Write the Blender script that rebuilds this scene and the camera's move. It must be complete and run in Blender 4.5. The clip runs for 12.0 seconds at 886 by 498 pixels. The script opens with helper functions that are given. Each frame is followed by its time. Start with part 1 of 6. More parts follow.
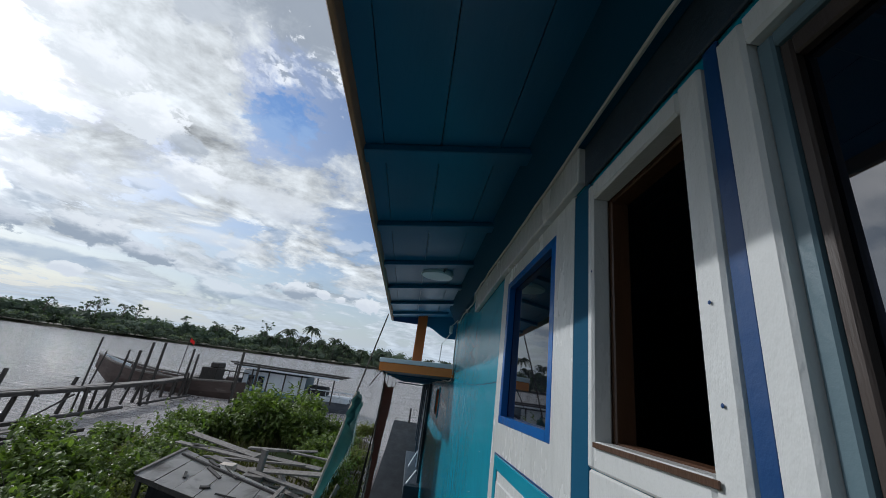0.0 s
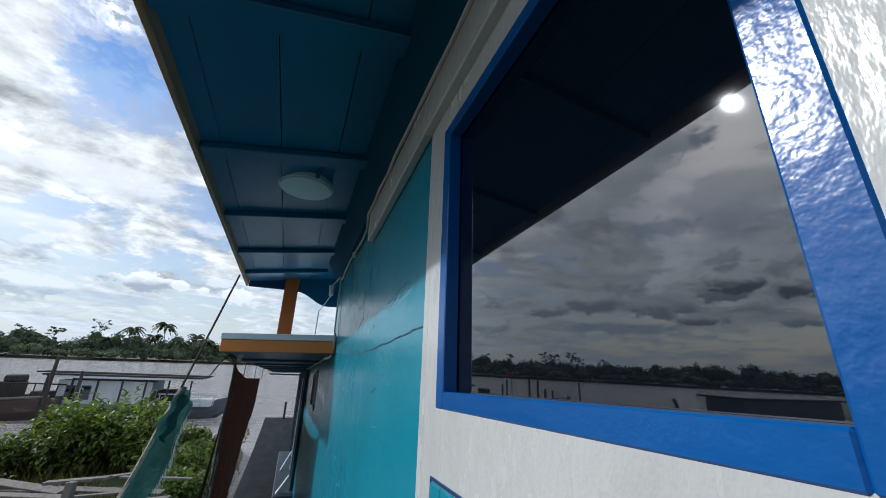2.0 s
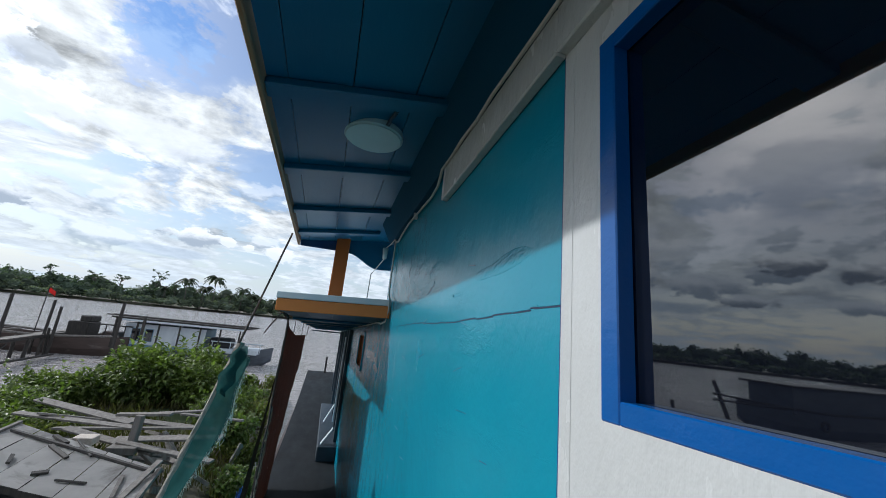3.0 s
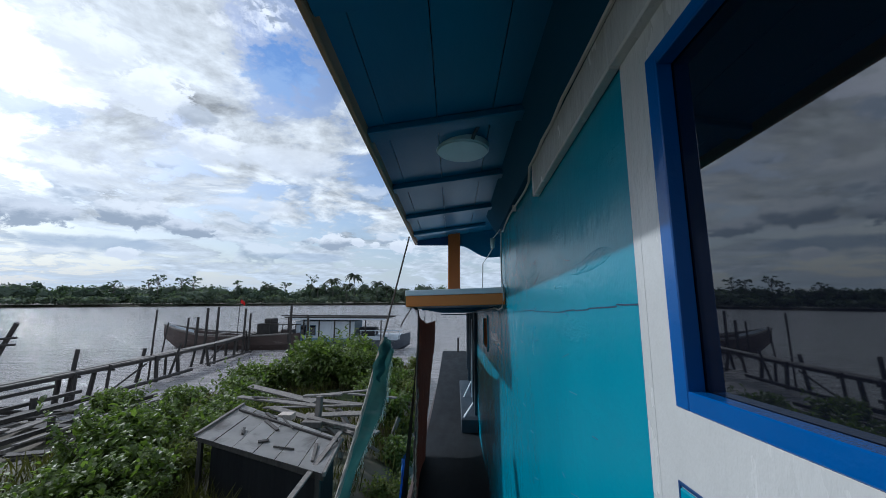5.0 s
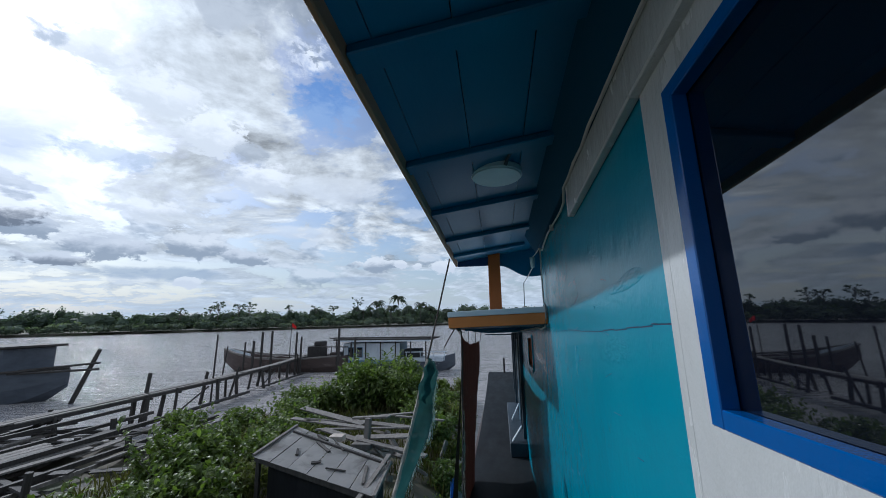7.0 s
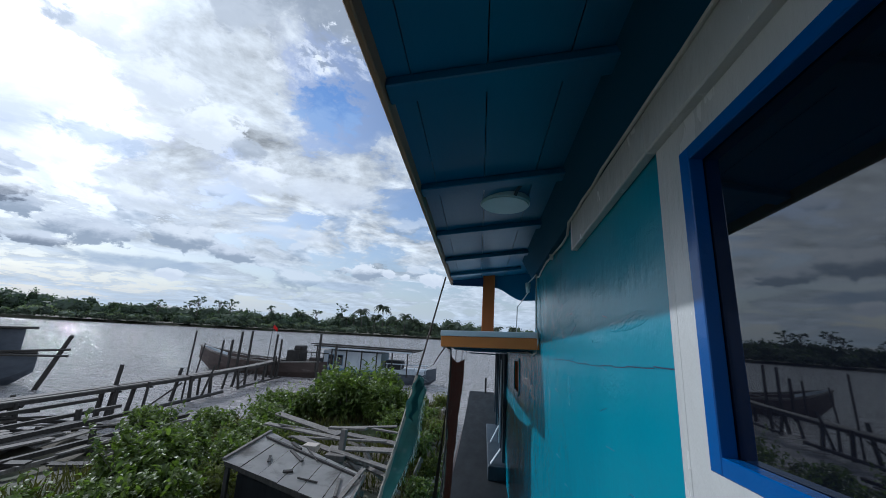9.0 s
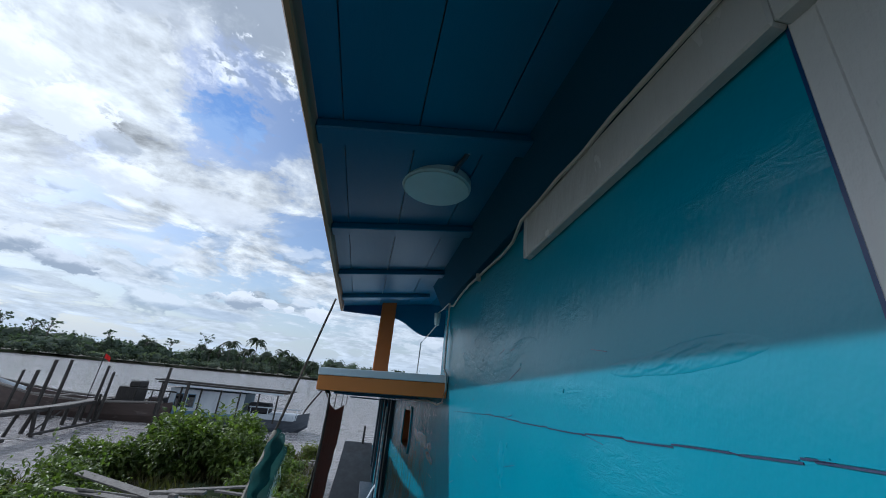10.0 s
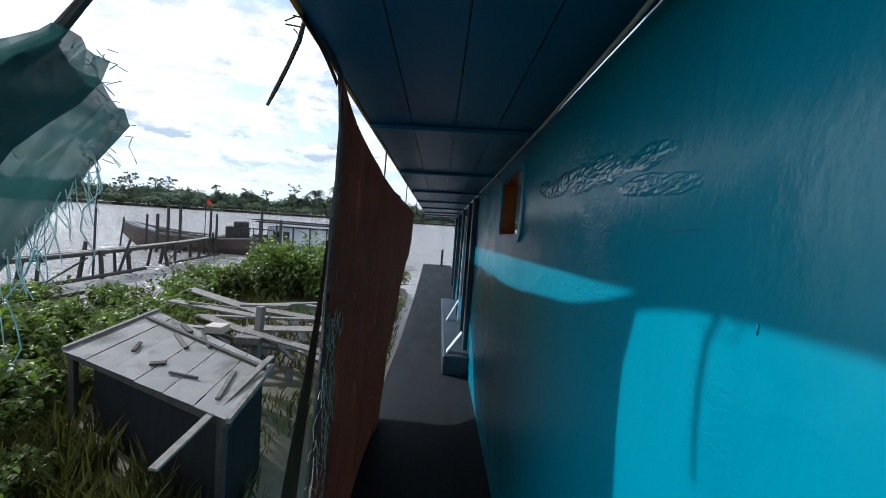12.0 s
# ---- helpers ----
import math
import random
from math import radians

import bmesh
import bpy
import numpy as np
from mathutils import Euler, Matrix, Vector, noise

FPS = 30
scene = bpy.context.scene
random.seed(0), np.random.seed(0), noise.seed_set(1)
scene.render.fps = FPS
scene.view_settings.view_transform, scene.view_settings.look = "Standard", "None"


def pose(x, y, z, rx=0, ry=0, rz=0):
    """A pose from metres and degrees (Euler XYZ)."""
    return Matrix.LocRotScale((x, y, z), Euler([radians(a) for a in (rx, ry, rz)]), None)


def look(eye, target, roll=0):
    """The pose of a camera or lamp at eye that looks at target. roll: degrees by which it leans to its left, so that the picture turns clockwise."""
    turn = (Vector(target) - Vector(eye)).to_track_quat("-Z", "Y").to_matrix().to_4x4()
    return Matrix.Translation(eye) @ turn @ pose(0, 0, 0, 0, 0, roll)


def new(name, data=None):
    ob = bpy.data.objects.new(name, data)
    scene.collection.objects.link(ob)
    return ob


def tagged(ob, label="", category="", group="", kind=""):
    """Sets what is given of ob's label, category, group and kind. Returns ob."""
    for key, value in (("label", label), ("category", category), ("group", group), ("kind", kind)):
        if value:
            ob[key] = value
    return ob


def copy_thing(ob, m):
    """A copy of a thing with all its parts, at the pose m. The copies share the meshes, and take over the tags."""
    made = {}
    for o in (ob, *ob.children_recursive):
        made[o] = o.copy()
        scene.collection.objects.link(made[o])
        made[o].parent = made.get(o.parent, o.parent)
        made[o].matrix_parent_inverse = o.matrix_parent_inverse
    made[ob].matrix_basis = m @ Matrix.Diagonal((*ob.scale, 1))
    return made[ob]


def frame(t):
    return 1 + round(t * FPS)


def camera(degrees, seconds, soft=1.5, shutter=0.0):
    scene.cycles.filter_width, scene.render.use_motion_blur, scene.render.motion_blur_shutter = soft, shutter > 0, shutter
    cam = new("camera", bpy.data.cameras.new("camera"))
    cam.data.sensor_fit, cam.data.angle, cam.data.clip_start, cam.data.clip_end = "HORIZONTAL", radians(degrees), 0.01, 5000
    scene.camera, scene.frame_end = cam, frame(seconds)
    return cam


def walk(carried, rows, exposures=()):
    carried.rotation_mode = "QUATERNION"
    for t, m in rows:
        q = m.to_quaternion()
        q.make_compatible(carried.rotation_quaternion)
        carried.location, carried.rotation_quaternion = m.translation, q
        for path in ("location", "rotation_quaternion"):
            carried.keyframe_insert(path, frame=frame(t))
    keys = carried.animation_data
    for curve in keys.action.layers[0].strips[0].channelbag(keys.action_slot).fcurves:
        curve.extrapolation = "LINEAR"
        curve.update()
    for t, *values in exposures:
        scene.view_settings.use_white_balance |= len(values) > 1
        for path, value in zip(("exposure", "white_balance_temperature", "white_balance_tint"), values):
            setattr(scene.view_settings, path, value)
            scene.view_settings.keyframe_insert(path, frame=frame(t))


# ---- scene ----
cam = camera(98.7, 12.0, soft=0.9)
PATH = [
    (0, (0.634, 0.111, 4.592), (0.689, 1.988, 5.282), 8.2),
    (0.5, (0.533, 0.437, 4.649), (0.552, 2.305, 5.365), 4.8),
    (1, (0.575, 0.713, 4.634), (0.797, 2.624, 5.179), 3.5),
    (1.5, (0.7, 0.968, 4.52), (0.874, 2.869, 5.118), 0.6),
    (2, (0.761, 1.138, 4.539), (1.412, 2.908, 5.205), 1.9),
    (2.5, (0.71, 1.339, 4.559), (1.43, 3.128, 5.09), 2.6),
    (3, (0.647, 1.387, 4.573), (1.154, 3.259, 5.063), 5.7),
    (3.5, (0.665, 1.358, 4.591), (1.105, 3.272, 4.967), 2.3),
    (5.5, (0.671, 1.166, 4.648), (0.49, 3.128, 4.988), -0.6),
    (6, (0.689, 1.146, 4.652), (0.481, 3.086, 5.091), -2.3),
    (6.5, (0.691, 1.143, 4.649), (0.443, 3.075, 5.103), -1.5),
    (7, (0.687, 1.135, 4.644), (0.406, 3.066, 5.085), -0.7),
    (9, (0.619, 1.074, 4.668), (0.39, 2.993, 5.18), 3.9),
    (9.5, (0.608, 1.199, 4.656), (0.539, 3.095, 5.289), 3.9),
    (10, (0.563, 1.703, 4.681), (0.849, 3.533, 5.434), 5.7),
    (10.5, (0.604, 2.216, 4.622), (0.748, 4.126, 5.196), -1.8),
    (11, (0.567, 2.723, 4.427), (0.604, 4.701, 4.725), 6.4),
    (11.2, (0.562, 2.91, 4.368), (0.62, 4.897, 4.584), 5.0),
    (11.5, (0.582, 3.214, 4.332), (0.809, 5.199, 4.423), 3.1),
    (12, (0.633, 3.699, 4.232), (0.656, 5.698, 4.166), 4.3),
]
EXPOSURES = [(0.0, -0.2, 5950, 10), (1.5, -0.05, 5950, 10), (2.5, 0.25, 5950, 10), (3.7, 0.15, 5850, 10), (5.5, -0.2, 5550, 10), (7.0, -0.25, 5550, 10), (9.0, -0.2, 5550, 10), (10.5, 0.0, 5650, 10), (11.2, -0.15, 5850, 10), (11.6, 0.2, 5850, 10), (12.0, 0.6, 5800, 10)]
CLOUD_AT, GREY_AT = (1.7, 0.4, 0), (6.3, 2.1, 0)
# where the sky opens or thickens: direction, narrowness, amount
CLOUD_LOBES = [((-0.36, 0.77, 0.53), 80, -0.26), ((-0.62, 0.58, 0.53), 60, 0.10), ((-0.52, 0.74, 0.40), 60, 0.08), ((-0.79, 0.50, 0.32), 60, -0.14), ((-0.5, 0.45, 0.74), 20, 0.12)]
GREY_LOBES = [((-0.50, 0.53, 0.69), 90, 0.22), ((-0.556, 0.733, 0.392), 500, 0.16), ((-0.72, 0.48, 0.48), 40, -0.15)]
SKY_GAIN, SUN_POWER = 0.92, 2.5

# bearing, height, half width, half height, lower tone, upper tone, density
GREY, PALE, MILK, DAZZLE, SLATE = (0.42, 0.48, 0.55), (0.86, 0.89, 0.92), (0.98, 1.0, 1.0), (1.22, 1.22, 1.2), (0.44, 0.54, 0.66)
SKY_CLOUDS = [(-62, 21, 12, 5.0, (0.60, 0.73, 0.92), (0.70, 0.80, 0.93), 0.5), (-54.5, 29.5, 5.5, 2.6, MILK, DAZZLE, 0.9), (-47, 26.8, 5.5, 3.2, MILK, DAZZLE, 0.95), (-41, 23.8, 4.4, 3.4, MILK, DAZZLE, 0.95), (-34.5, 19.2, 5.2, 2.6, PALE, DAZZLE, 0.9),
              (-30, 50, 30, 17, DAZZLE, (0.44, 0.48, 0.53), 0.97), (-41, 40.5, 11, 5.5, (0.74, 0.77, 0.79), (0.46, 0.50, 0.54), 0.96), (-58, 29.5, 2.2, 1.3, (0.40, 0.50, 0.62), (0.34, 0.46, 0.62), 0.5), (-51, 19.0, 6.0, 1.6, (0.55, 0.68, 0.86), (0.62, 0.74, 0.90), 0.6),
              (-26.5, 30.0, 6.4, 4.6, (0.36, 0.54, 0.84), (0.17, 0.36, 0.74), 0.8),
              (-36.6, 22.4, 3.2, 1.5, (0.52, 0.56, 0.60), (0.66, 0.70, 0.74), 0.8), (-24, 19, 8, 2.6, PALE, MILK, 0.7), (-45, 6.0, 9, 1.1, SLATE, SLATE, 0.7), (-22, 5.8, 9, 0.8, SLATE, SLATE, 0.5), (-30, 12.4, 9, 1.0, PALE, MILK, 0.6), (-47, 13.6, 5.0, 1.2, PALE, DAZZLE, 0.8),
              (-50, 8.7, 4.3, 1.7, GREY, PALE, 0.95), (-41.5, 9.7, 3.9, 1.9, GREY, MILK, 0.95), (-36, 8.6, 3.3, 1.2, GREY, PALE, 0.95), (-42, 5.1, 2.0, 0.8, PALE, MILK, 0.95),
              (-18.5, 8.1, 3.8, 1.3, GREY, MILK, 0.95), (-14.5, 8.2, 1.2, 0.7, PALE, MILK, 0.95), (-12.2, 7.9, 0.9, 0.5, PALE, MILK, 0.95), (-8, 7.7, 2.2, 1.4, PALE, MILK, 0.95), (-57, 10.2, 3.6, 1.5, GREY, PALE, 0.95),
              (-66, 14, 16, 9.0, (0.34, 0.42, 0.52), (0.44, 0.54, 0.68), 0.35), (-61, 17.6, 2.6, 0.7, PALE, DAZZLE, 0.9), (-58.5, 11.4, 3.4, 1.6, (0.24, 0.27, 0.32), DAZZLE, 0.95), (-65.5, 10.6, 4.2, 1.9, (0.24, 0.27, 0.32), DAZZLE, 0.95), (-63.5, 6.6, 3.2, 0.9, GREY, PALE, 0.95),
              (-72, 8.2, 4.5, 1.7, (0.26, 0.29, 0.34), DAZZLE, 0.95), (-68, 21.5, 4.5, 2.4, PALE, (1.5, 1.45, 1.35), 0.9), (-76, 16.5, 5.0, 2.2, GREY, DAZZLE, 0.9), (-54.5, 7.0, 3.2, 1.0, (0.30, 0.34, 0.40), PALE, 0.95)]
# ---- camera in the boat's frame: the moored boat is trimmed a little over two degrees by the bow ----
TRIM = Matrix.Translation((0.6, 1.5, 4.5)) @ pose(0, 0, 0, -2.35) @ Matrix.Translation((-0.6, -1.5, -4.5))
walk(cam, [(t, TRIM @ look(eye, target, roll)) for t, eye, target, roll in PATH], EXPOSURES)

# ---- world and sun ----
SUN = Vector((-0.754, 0.385, 0.553)).normalized()
SUN = (TRIM.to_3x3() @ SUN).normalized()


def link(tree, a, b):
    tree.links.new(a, b)


def math_node(tree, op, a, b=None, c=None, clamp=False):
    n = tree.nodes.new("ShaderNodeMath")
    n.operation, n.use_clamp = op, clamp
    for i, v in enumerate((a, b, c)):
        if v is None:
            continue
        if isinstance(v, (int, float)):
            n.inputs[i].default_value = v
        else:
            link(tree, v, n.inputs[i])
    return n.outputs[0]


def ramp(tree, fac, stops, smooth=False):
    n = tree.nodes.new("ShaderNodeValToRGB")
    n.color_ramp.interpolation = "EASE" if smooth else "LINEAR"
    e = n.color_ramp.elements
    while len(e) < len(stops):
        e.new(0.5)
    for k, (p, c) in zip(e, stops):
        k.position = p
        k.color = (c, c, c, 1) if isinstance(c, (int, float)) else (*c, 1)
    link(tree, fac, n.inputs[0])
    return n.outputs[0]


def mix_col(tree, fac, a, b, blend="MIX"):
    n = tree.nodes.new("ShaderNodeMix")
    n.data_type, n.blend_type = "RGBA", blend
    for sock, v in ((n.inputs[0], fac), (n.inputs[6], a), (n.inputs[7], b)):
        if isinstance(v, (int, float)):
            sock.default_value = v
        elif isinstance(v, (tuple, list)):
            sock.default_value = (*v, 1)
        else:
            link(tree, v, sock)
    return n.outputs[2]


def noise_tex(tree, vec, scale, detail=4, rough=0.55, distort=0.0):
    n = tree.nodes.new("ShaderNodeTexNoise")
    n.inputs["Scale"].default_value, n.inputs["Detail"].default_value = scale, detail
    n.inputs["Roughness"].default_value, n.inputs["Distortion"].default_value = rough, distort
    if vec is not None:
        link(tree, vec, n.inputs["Vector"])
    return n.outputs["Fac"]


def mapped(tree, vec, scale=(1, 1, 1), loc=(0, 0, 0), rot=(0, 0, 0)):
    n = tree.nodes.new("ShaderNodeMapping")
    n.inputs["Location"].default_value, n.inputs["Scale"].default_value = loc, scale
    n.inputs["Rotation"].default_value = rot
    link(tree, vec, n.inputs["Vector"])
    return n.outputs[0]


def make_world():
    world = bpy.data.worlds.new("sky")
    scene.world = world
    world.use_nodes = True
    tr = world.node_tree
    tr.nodes.clear()
    co = tr.nodes.new("ShaderNodeTexCoord").outputs["Generated"]
    sep = tr.nodes.new("ShaderNodeSeparateXYZ")
    link(tr, co, sep.inputs[0])
    sky = tr.nodes.new("ShaderNodeTexSky")
    sky.sky_type, sky.sun_disc = "NISHITA", False
    sky.sun_elevation, sky.sun_rotation = math.asin(SUN.z), math.atan2(SUN.x, SUN.y)
    sky.dust_density, sky.air_density = 1.5, 1.2
    blue = mix_col(tr, 1.0, sky.outputs[0], (0.10, 0.105, 0.115), "MULTIPLY")
    # cloud sheet at one height, seen in perspective
    def lobe(d, power):
        n = tr.nodes.new("ShaderNodeVectorMath")
        n.operation = "DOT_PRODUCT"
        link(tr, co, n.inputs[0])
        n.inputs[1].default_value = Vector(d).normalized()
        return math_node(tr, "POWER", math_node(tr, "MAXIMUM", n.outputs["Value"], 0.0), power)

    zc = math_node(tr, "ADD", math_node(tr, "MAXIMUM", sep.outputs[2], 0.0), 0.17)
    comb = tr.nodes.new("ShaderNodeCombineXYZ")
    link(tr, math_node(tr, "DIVIDE", sep.outputs[0], zc), comb.inputs[0])
    link(tr, math_node(tr, "DIVIDE", sep.outputs[1], zc), comb.inputs[1])
    plane = comb.outputs[0]
    def field(shift):
        big = noise_tex(tr, mapped(tr, plane, (1, 1, 1), (CLOUD_AT[0] + shift[0], CLOUD_AT[1] + shift[1], 0)), 1.55, 12, 0.60, 0.5)
        fine = noise_tex(tr, mapped(tr, plane, (1, 1.15, 1), (3.1 + shift[0], 7.7 + shift[1] * 1.15, 0), (0, 0, 0.5)), 4.6, 12, 0.66, 0.5)
        return math_node(tr, "ADD", big, math_node(tr, "MULTIPLY", math_node(tr, "SUBTRACT", fine, 0.5), 0.34))

    cover = field((0, 0))
    # brighter on the sides that face the sun
    lit = math_node(tr, "SUBTRACT", cover, field((SUN.x * 0.10, SUN.y * 0.10)))
    lit = math_node(tr, "ADD", math_node(tr, "MULTIPLY", lit, 2.6), 0.0)
    for d, power, gain in CLOUD_LOBES:
        cover = math_node(tr, "ADD", cover, math_node(tr, "MULTIPLY", lobe(d, power), gain))
    veil = ramp(tr, cover, ((0.36, 0.0), (0.60, 1.0)), True)
    cover = ramp(tr, cover, ((0.455, 0.0), (0.49, 0.65), (0.56, 1.0)))
    cover = math_node(tr, "MAXIMUM", cover, math_node(tr, "MULTIPLY", veil, 0.5))
    thick = noise_tex(tr, mapped(tr, plane, (1, 1, 1), GREY_AT), 1.3, 8, 0.55, 0.4)
    for d, power, gain in GREY_LOBES:
        thick = math_node(tr, "ADD", thick, math_node(tr, "MULTIPLY", lobe(d, power), gain))
    thick = ramp(tr, thick, ((0.54, 0.0), (0.74, 1.0)), True)
    # low rows of small cumulus: lit tops, grey bases
    lowmap = mapped(tr, co, (1, 1, 2.3), (5.2, 1.4, 0))
    low = noise_tex(tr, lowmap, 8.5, 8, 0.5, 0.1)
    low_up = noise_tex(tr, mapped(tr, co, (1, 1, 2.3), (5.2, 1.4, 0.035)), 8.5, 8, 0.5, 0.1)
    belt = ramp(tr, sep.outputs[2], ((0.05, 0.0), (0.10, 1.0), (0.24, 1.0), (0.34, 0.0)), True)
    base_fac = math_node(tr, "MULTIPLY", ramp(tr, low, ((0.565, 0.0), (0.60, 1.0))), belt)
    tone = ramp(tr, math_node(tr, "ADD", math_node(tr, "MULTIPLY", math_node(tr, "SUBTRACT", low, low_up), 5.0), 0.5), ((0.2, (0.36, 0.43, 0.51)), (0.8, (0.90, 0.93, 0.95))))
    dot = tr.nodes.new("ShaderNodeVectorMath")
    dot.operation = "DOT_PRODUCT"
    link(tr, co, dot.inputs[0])
    dot.inputs[1].default_value = SUN
    near = math_node(tr, "MAXIMUM", dot.outputs["Value"], 0.0)
    glow = math_node(tr, "POWER", near, 8.0)
    core = math_node(tr, "POWER", near, 90.0)
    white = math_node(tr, "ADD", math_node(tr, "MULTIPLY", glow, 0.22), 0.76)
    white = math_node(tr, "ADD", white, math_node(tr, "MULTIPLY", core, 0.7))
    dim = math_node(tr, "MULTIPLY", white, math_node(tr, "SUBTRACT", 1.0, math_node(tr, "MULTIPLY", thick, 0.52)))
    dim = math_node(tr, "MAXIMUM", math_node(tr, "ADD", dim, lit), 0.25)
    tint = mix_col(tr, 1.0, dim, (0.98, 1.0, 0.98), "MULTIPLY")
    col = mix_col(tr, cover, blue, tint)
    haze = ramp(tr, sep.outputs[2], ((0.0, 0.85), (0.09, 0.45), (0.24, 0.0)), True)
    col = mix_col(tr, haze, col, (0.66, 0.75, 0.83))
    col = mix_col(tr, math_node(tr, "MULTIPLY", base_fac, 0.65), col, tone)
    # single clouds, by bearing and height over the horizon in degrees
    az = math_node(tr, "MULTIPLY", math_node(tr, "ARCTAN2", sep.outputs[0], sep.outputs[1]), 57.2958)
    el = math_node(tr, "MULTIPLY", math_node(tr, "ARCSINE", sep.outputs[2]), 57.2958)
    sky_map = tr.nodes.new("ShaderNodeCombineXYZ")
    link(tr, az, sky_map.inputs[0])
    link(tr, math_node(tr, "MULTIPLY", el, 1.7), sky_map.inputs[1])
    puff = math_node(tr, "SUBTRACT", noise_tex(tr, sky_map.outputs[0], 0.42, 9, 0.62, 0.3), 0.5)
    roll = math_node(tr, "SUBTRACT", noise_tex(tr, sky_map.outputs[0], 0.13, 9, 0.62, 0.4), 0.5)
    for a, e, w, h, low_tone, high_tone, amount in SKY_CLOUDS:
        grain = roll if w > 6.5 else puff
        u = math_node(tr, "DIVIDE", math_node(tr, "SUBTRACT", az, a), w)
        v = math_node(tr, "DIVIDE", math_node(tr, "SUBTRACT", el, e), h)
        rad = math_node(tr, "SQRT", math_node(tr, "ADD", math_node(tr, "MULTIPLY", u, u), math_node(tr, "MULTIPLY", v, v)))
        rad = math_node(tr, "ADD", rad, math_node(tr, "MULTIPLY", grain, 2.2))
        there = ramp(tr, rad, ((0.70, amount), (0.95, 0.0)) if w < 4.6 and amount > 0.9 else ((0.45, amount), (1.25, 0.0)), True)
        v2 = math_node(tr, "ADD", math_node(tr, "MULTIPLY", v, 0.5), math_node(tr, "MULTIPLY", puff, 0.9))
        tone = ramp(tr, math_node(tr, "ADD", v2, 0.5), ((0.04, low_tone), (0.15, high_tone)) if w > 20 else ((0.28, low_tone), (0.72, high_tone)), True)
        col = mix_col(tr, there, col, tone)
    bg = tr.nodes.new("ShaderNodeBackground")
    link(tr, col, bg.inputs[0])
    bg.inputs[1].default_value = SKY_GAIN
    out = tr.nodes.new("ShaderNodeOutputWorld")
    link(tr, bg.outputs[0], out.inputs[0])


make_world()
sun_data = bpy.data.lights.new("sun", "SUN")
sun_data.energy, sun_data.angle, sun_data.color = SUN_POWER, radians(0.9), (1.0, 0.96, 0.9)
sun = new("sun", sun_data)
sun.matrix_world = look(SUN * 60, (0, 0, 0))


# ---- materials ----
def surface(name, col_a, col_b, rough=0.5, scale=3.0, stretch=(1, 1, 1), bump=0.1, bump_scale=60.0, metal=0.0, stain=None,
            stain_scale=1.3, stain_at=(0.55, 0.75), islands=0.0, objects=0.0, coat=0.0, rough_var=0.15, detail=6, bump_stretch=None, crinkle=0.0):
    """A painted, wooden or cloth surface: two scales of colour, stains, relief."""
    m = bpy.data.materials.new(name)
    m.use_nodes = True
    tr = m.node_tree
    b = tr.nodes["Principled BSDF"]
    co = tr.nodes.new("ShaderNodeTexCoord").outputs["Object"]
    st = mapped(tr, co, stretch)
    n1 = noise_tex(tr, st, scale, detail, 0.6, 0.2)
    col = mix_col(tr, ramp(tr, n1, ((0.3, 0.0), (0.7, 1.0))), col_a, col_b)
    if islands:
        g = tr.nodes.new("ShaderNodeNewGeometry").outputs["Random Per Island"]
        col = mix_col(tr, islands, col, ramp(tr, g, ((0.0, 0.25), (1.0, 1.0))), "MULTIPLY")
    if objects:
        g = tr.nodes.new("ShaderNodeObjectInfo").outputs["Random"]
        col = mix_col(tr, objects, col, ramp(tr, g, ((0.0, 0.35), (1.0, 1.0))), "MULTIPLY")
    if stain is not None:
        n2 = noise_tex(tr, mapped(tr, co, stretch, (4.7, 1.3, 2.2)), stain_scale, 8, 0.65, 0.4)
        col = mix_col(tr, ramp(tr, n2, ((stain_at[0], 0.0), (stain_at[1], 1.0))), col, stain)
    link(tr, col, b.inputs["Base Color"])
    n3 = noise_tex(tr, st, scale * 2.7, 5, 0.6)
    link(tr, math_node(tr, "ADD", math_node(tr, "MULTIPLY", math_node(tr, "SUBTRACT", n3, 0.5), rough_var * 2), rough, clamp=True), b.inputs["Roughness"])
    b.inputs["Metallic"].default_value = metal
    if coat:
        b.inputs["Coat Weight"].default_value, b.inputs["Coat Roughness"].default_value = coat, 0.08
    if bump:
        n4 = noise_tex(tr, mapped(tr, co, bump_stretch or stretch), bump_scale, 5, 0.6)
        bp = tr.nodes.new("ShaderNodeBump")
        bp.inputs["Strength"].default_value, bp.inputs["Distance"].default_value = bump, 0.01
        if crinkle:
            # patches of wrinkled paint skin
            where = ramp(tr, noise_tex(tr, mapped(tr, co, (1, 1, 2.2), (2.0, 0.6, 1.1)), 1.6, 3), ((0.52, 0.0), (0.62, 1.0)))
            skin = noise_tex(tr, mapped(tr, co, (1, 0.55, 1.6)), 34, 6, 0.65, 1.2)
            n4 = math_node(tr, "ADD", n4, math_node(tr, "MULTIPLY", math_node(tr, "MULTIPLY", skin, where), crinkle))
        link(tr, n4, bp.inputs["Height"])
        link(tr, bp.outputs[0], b.inputs["Normal"])
    return m


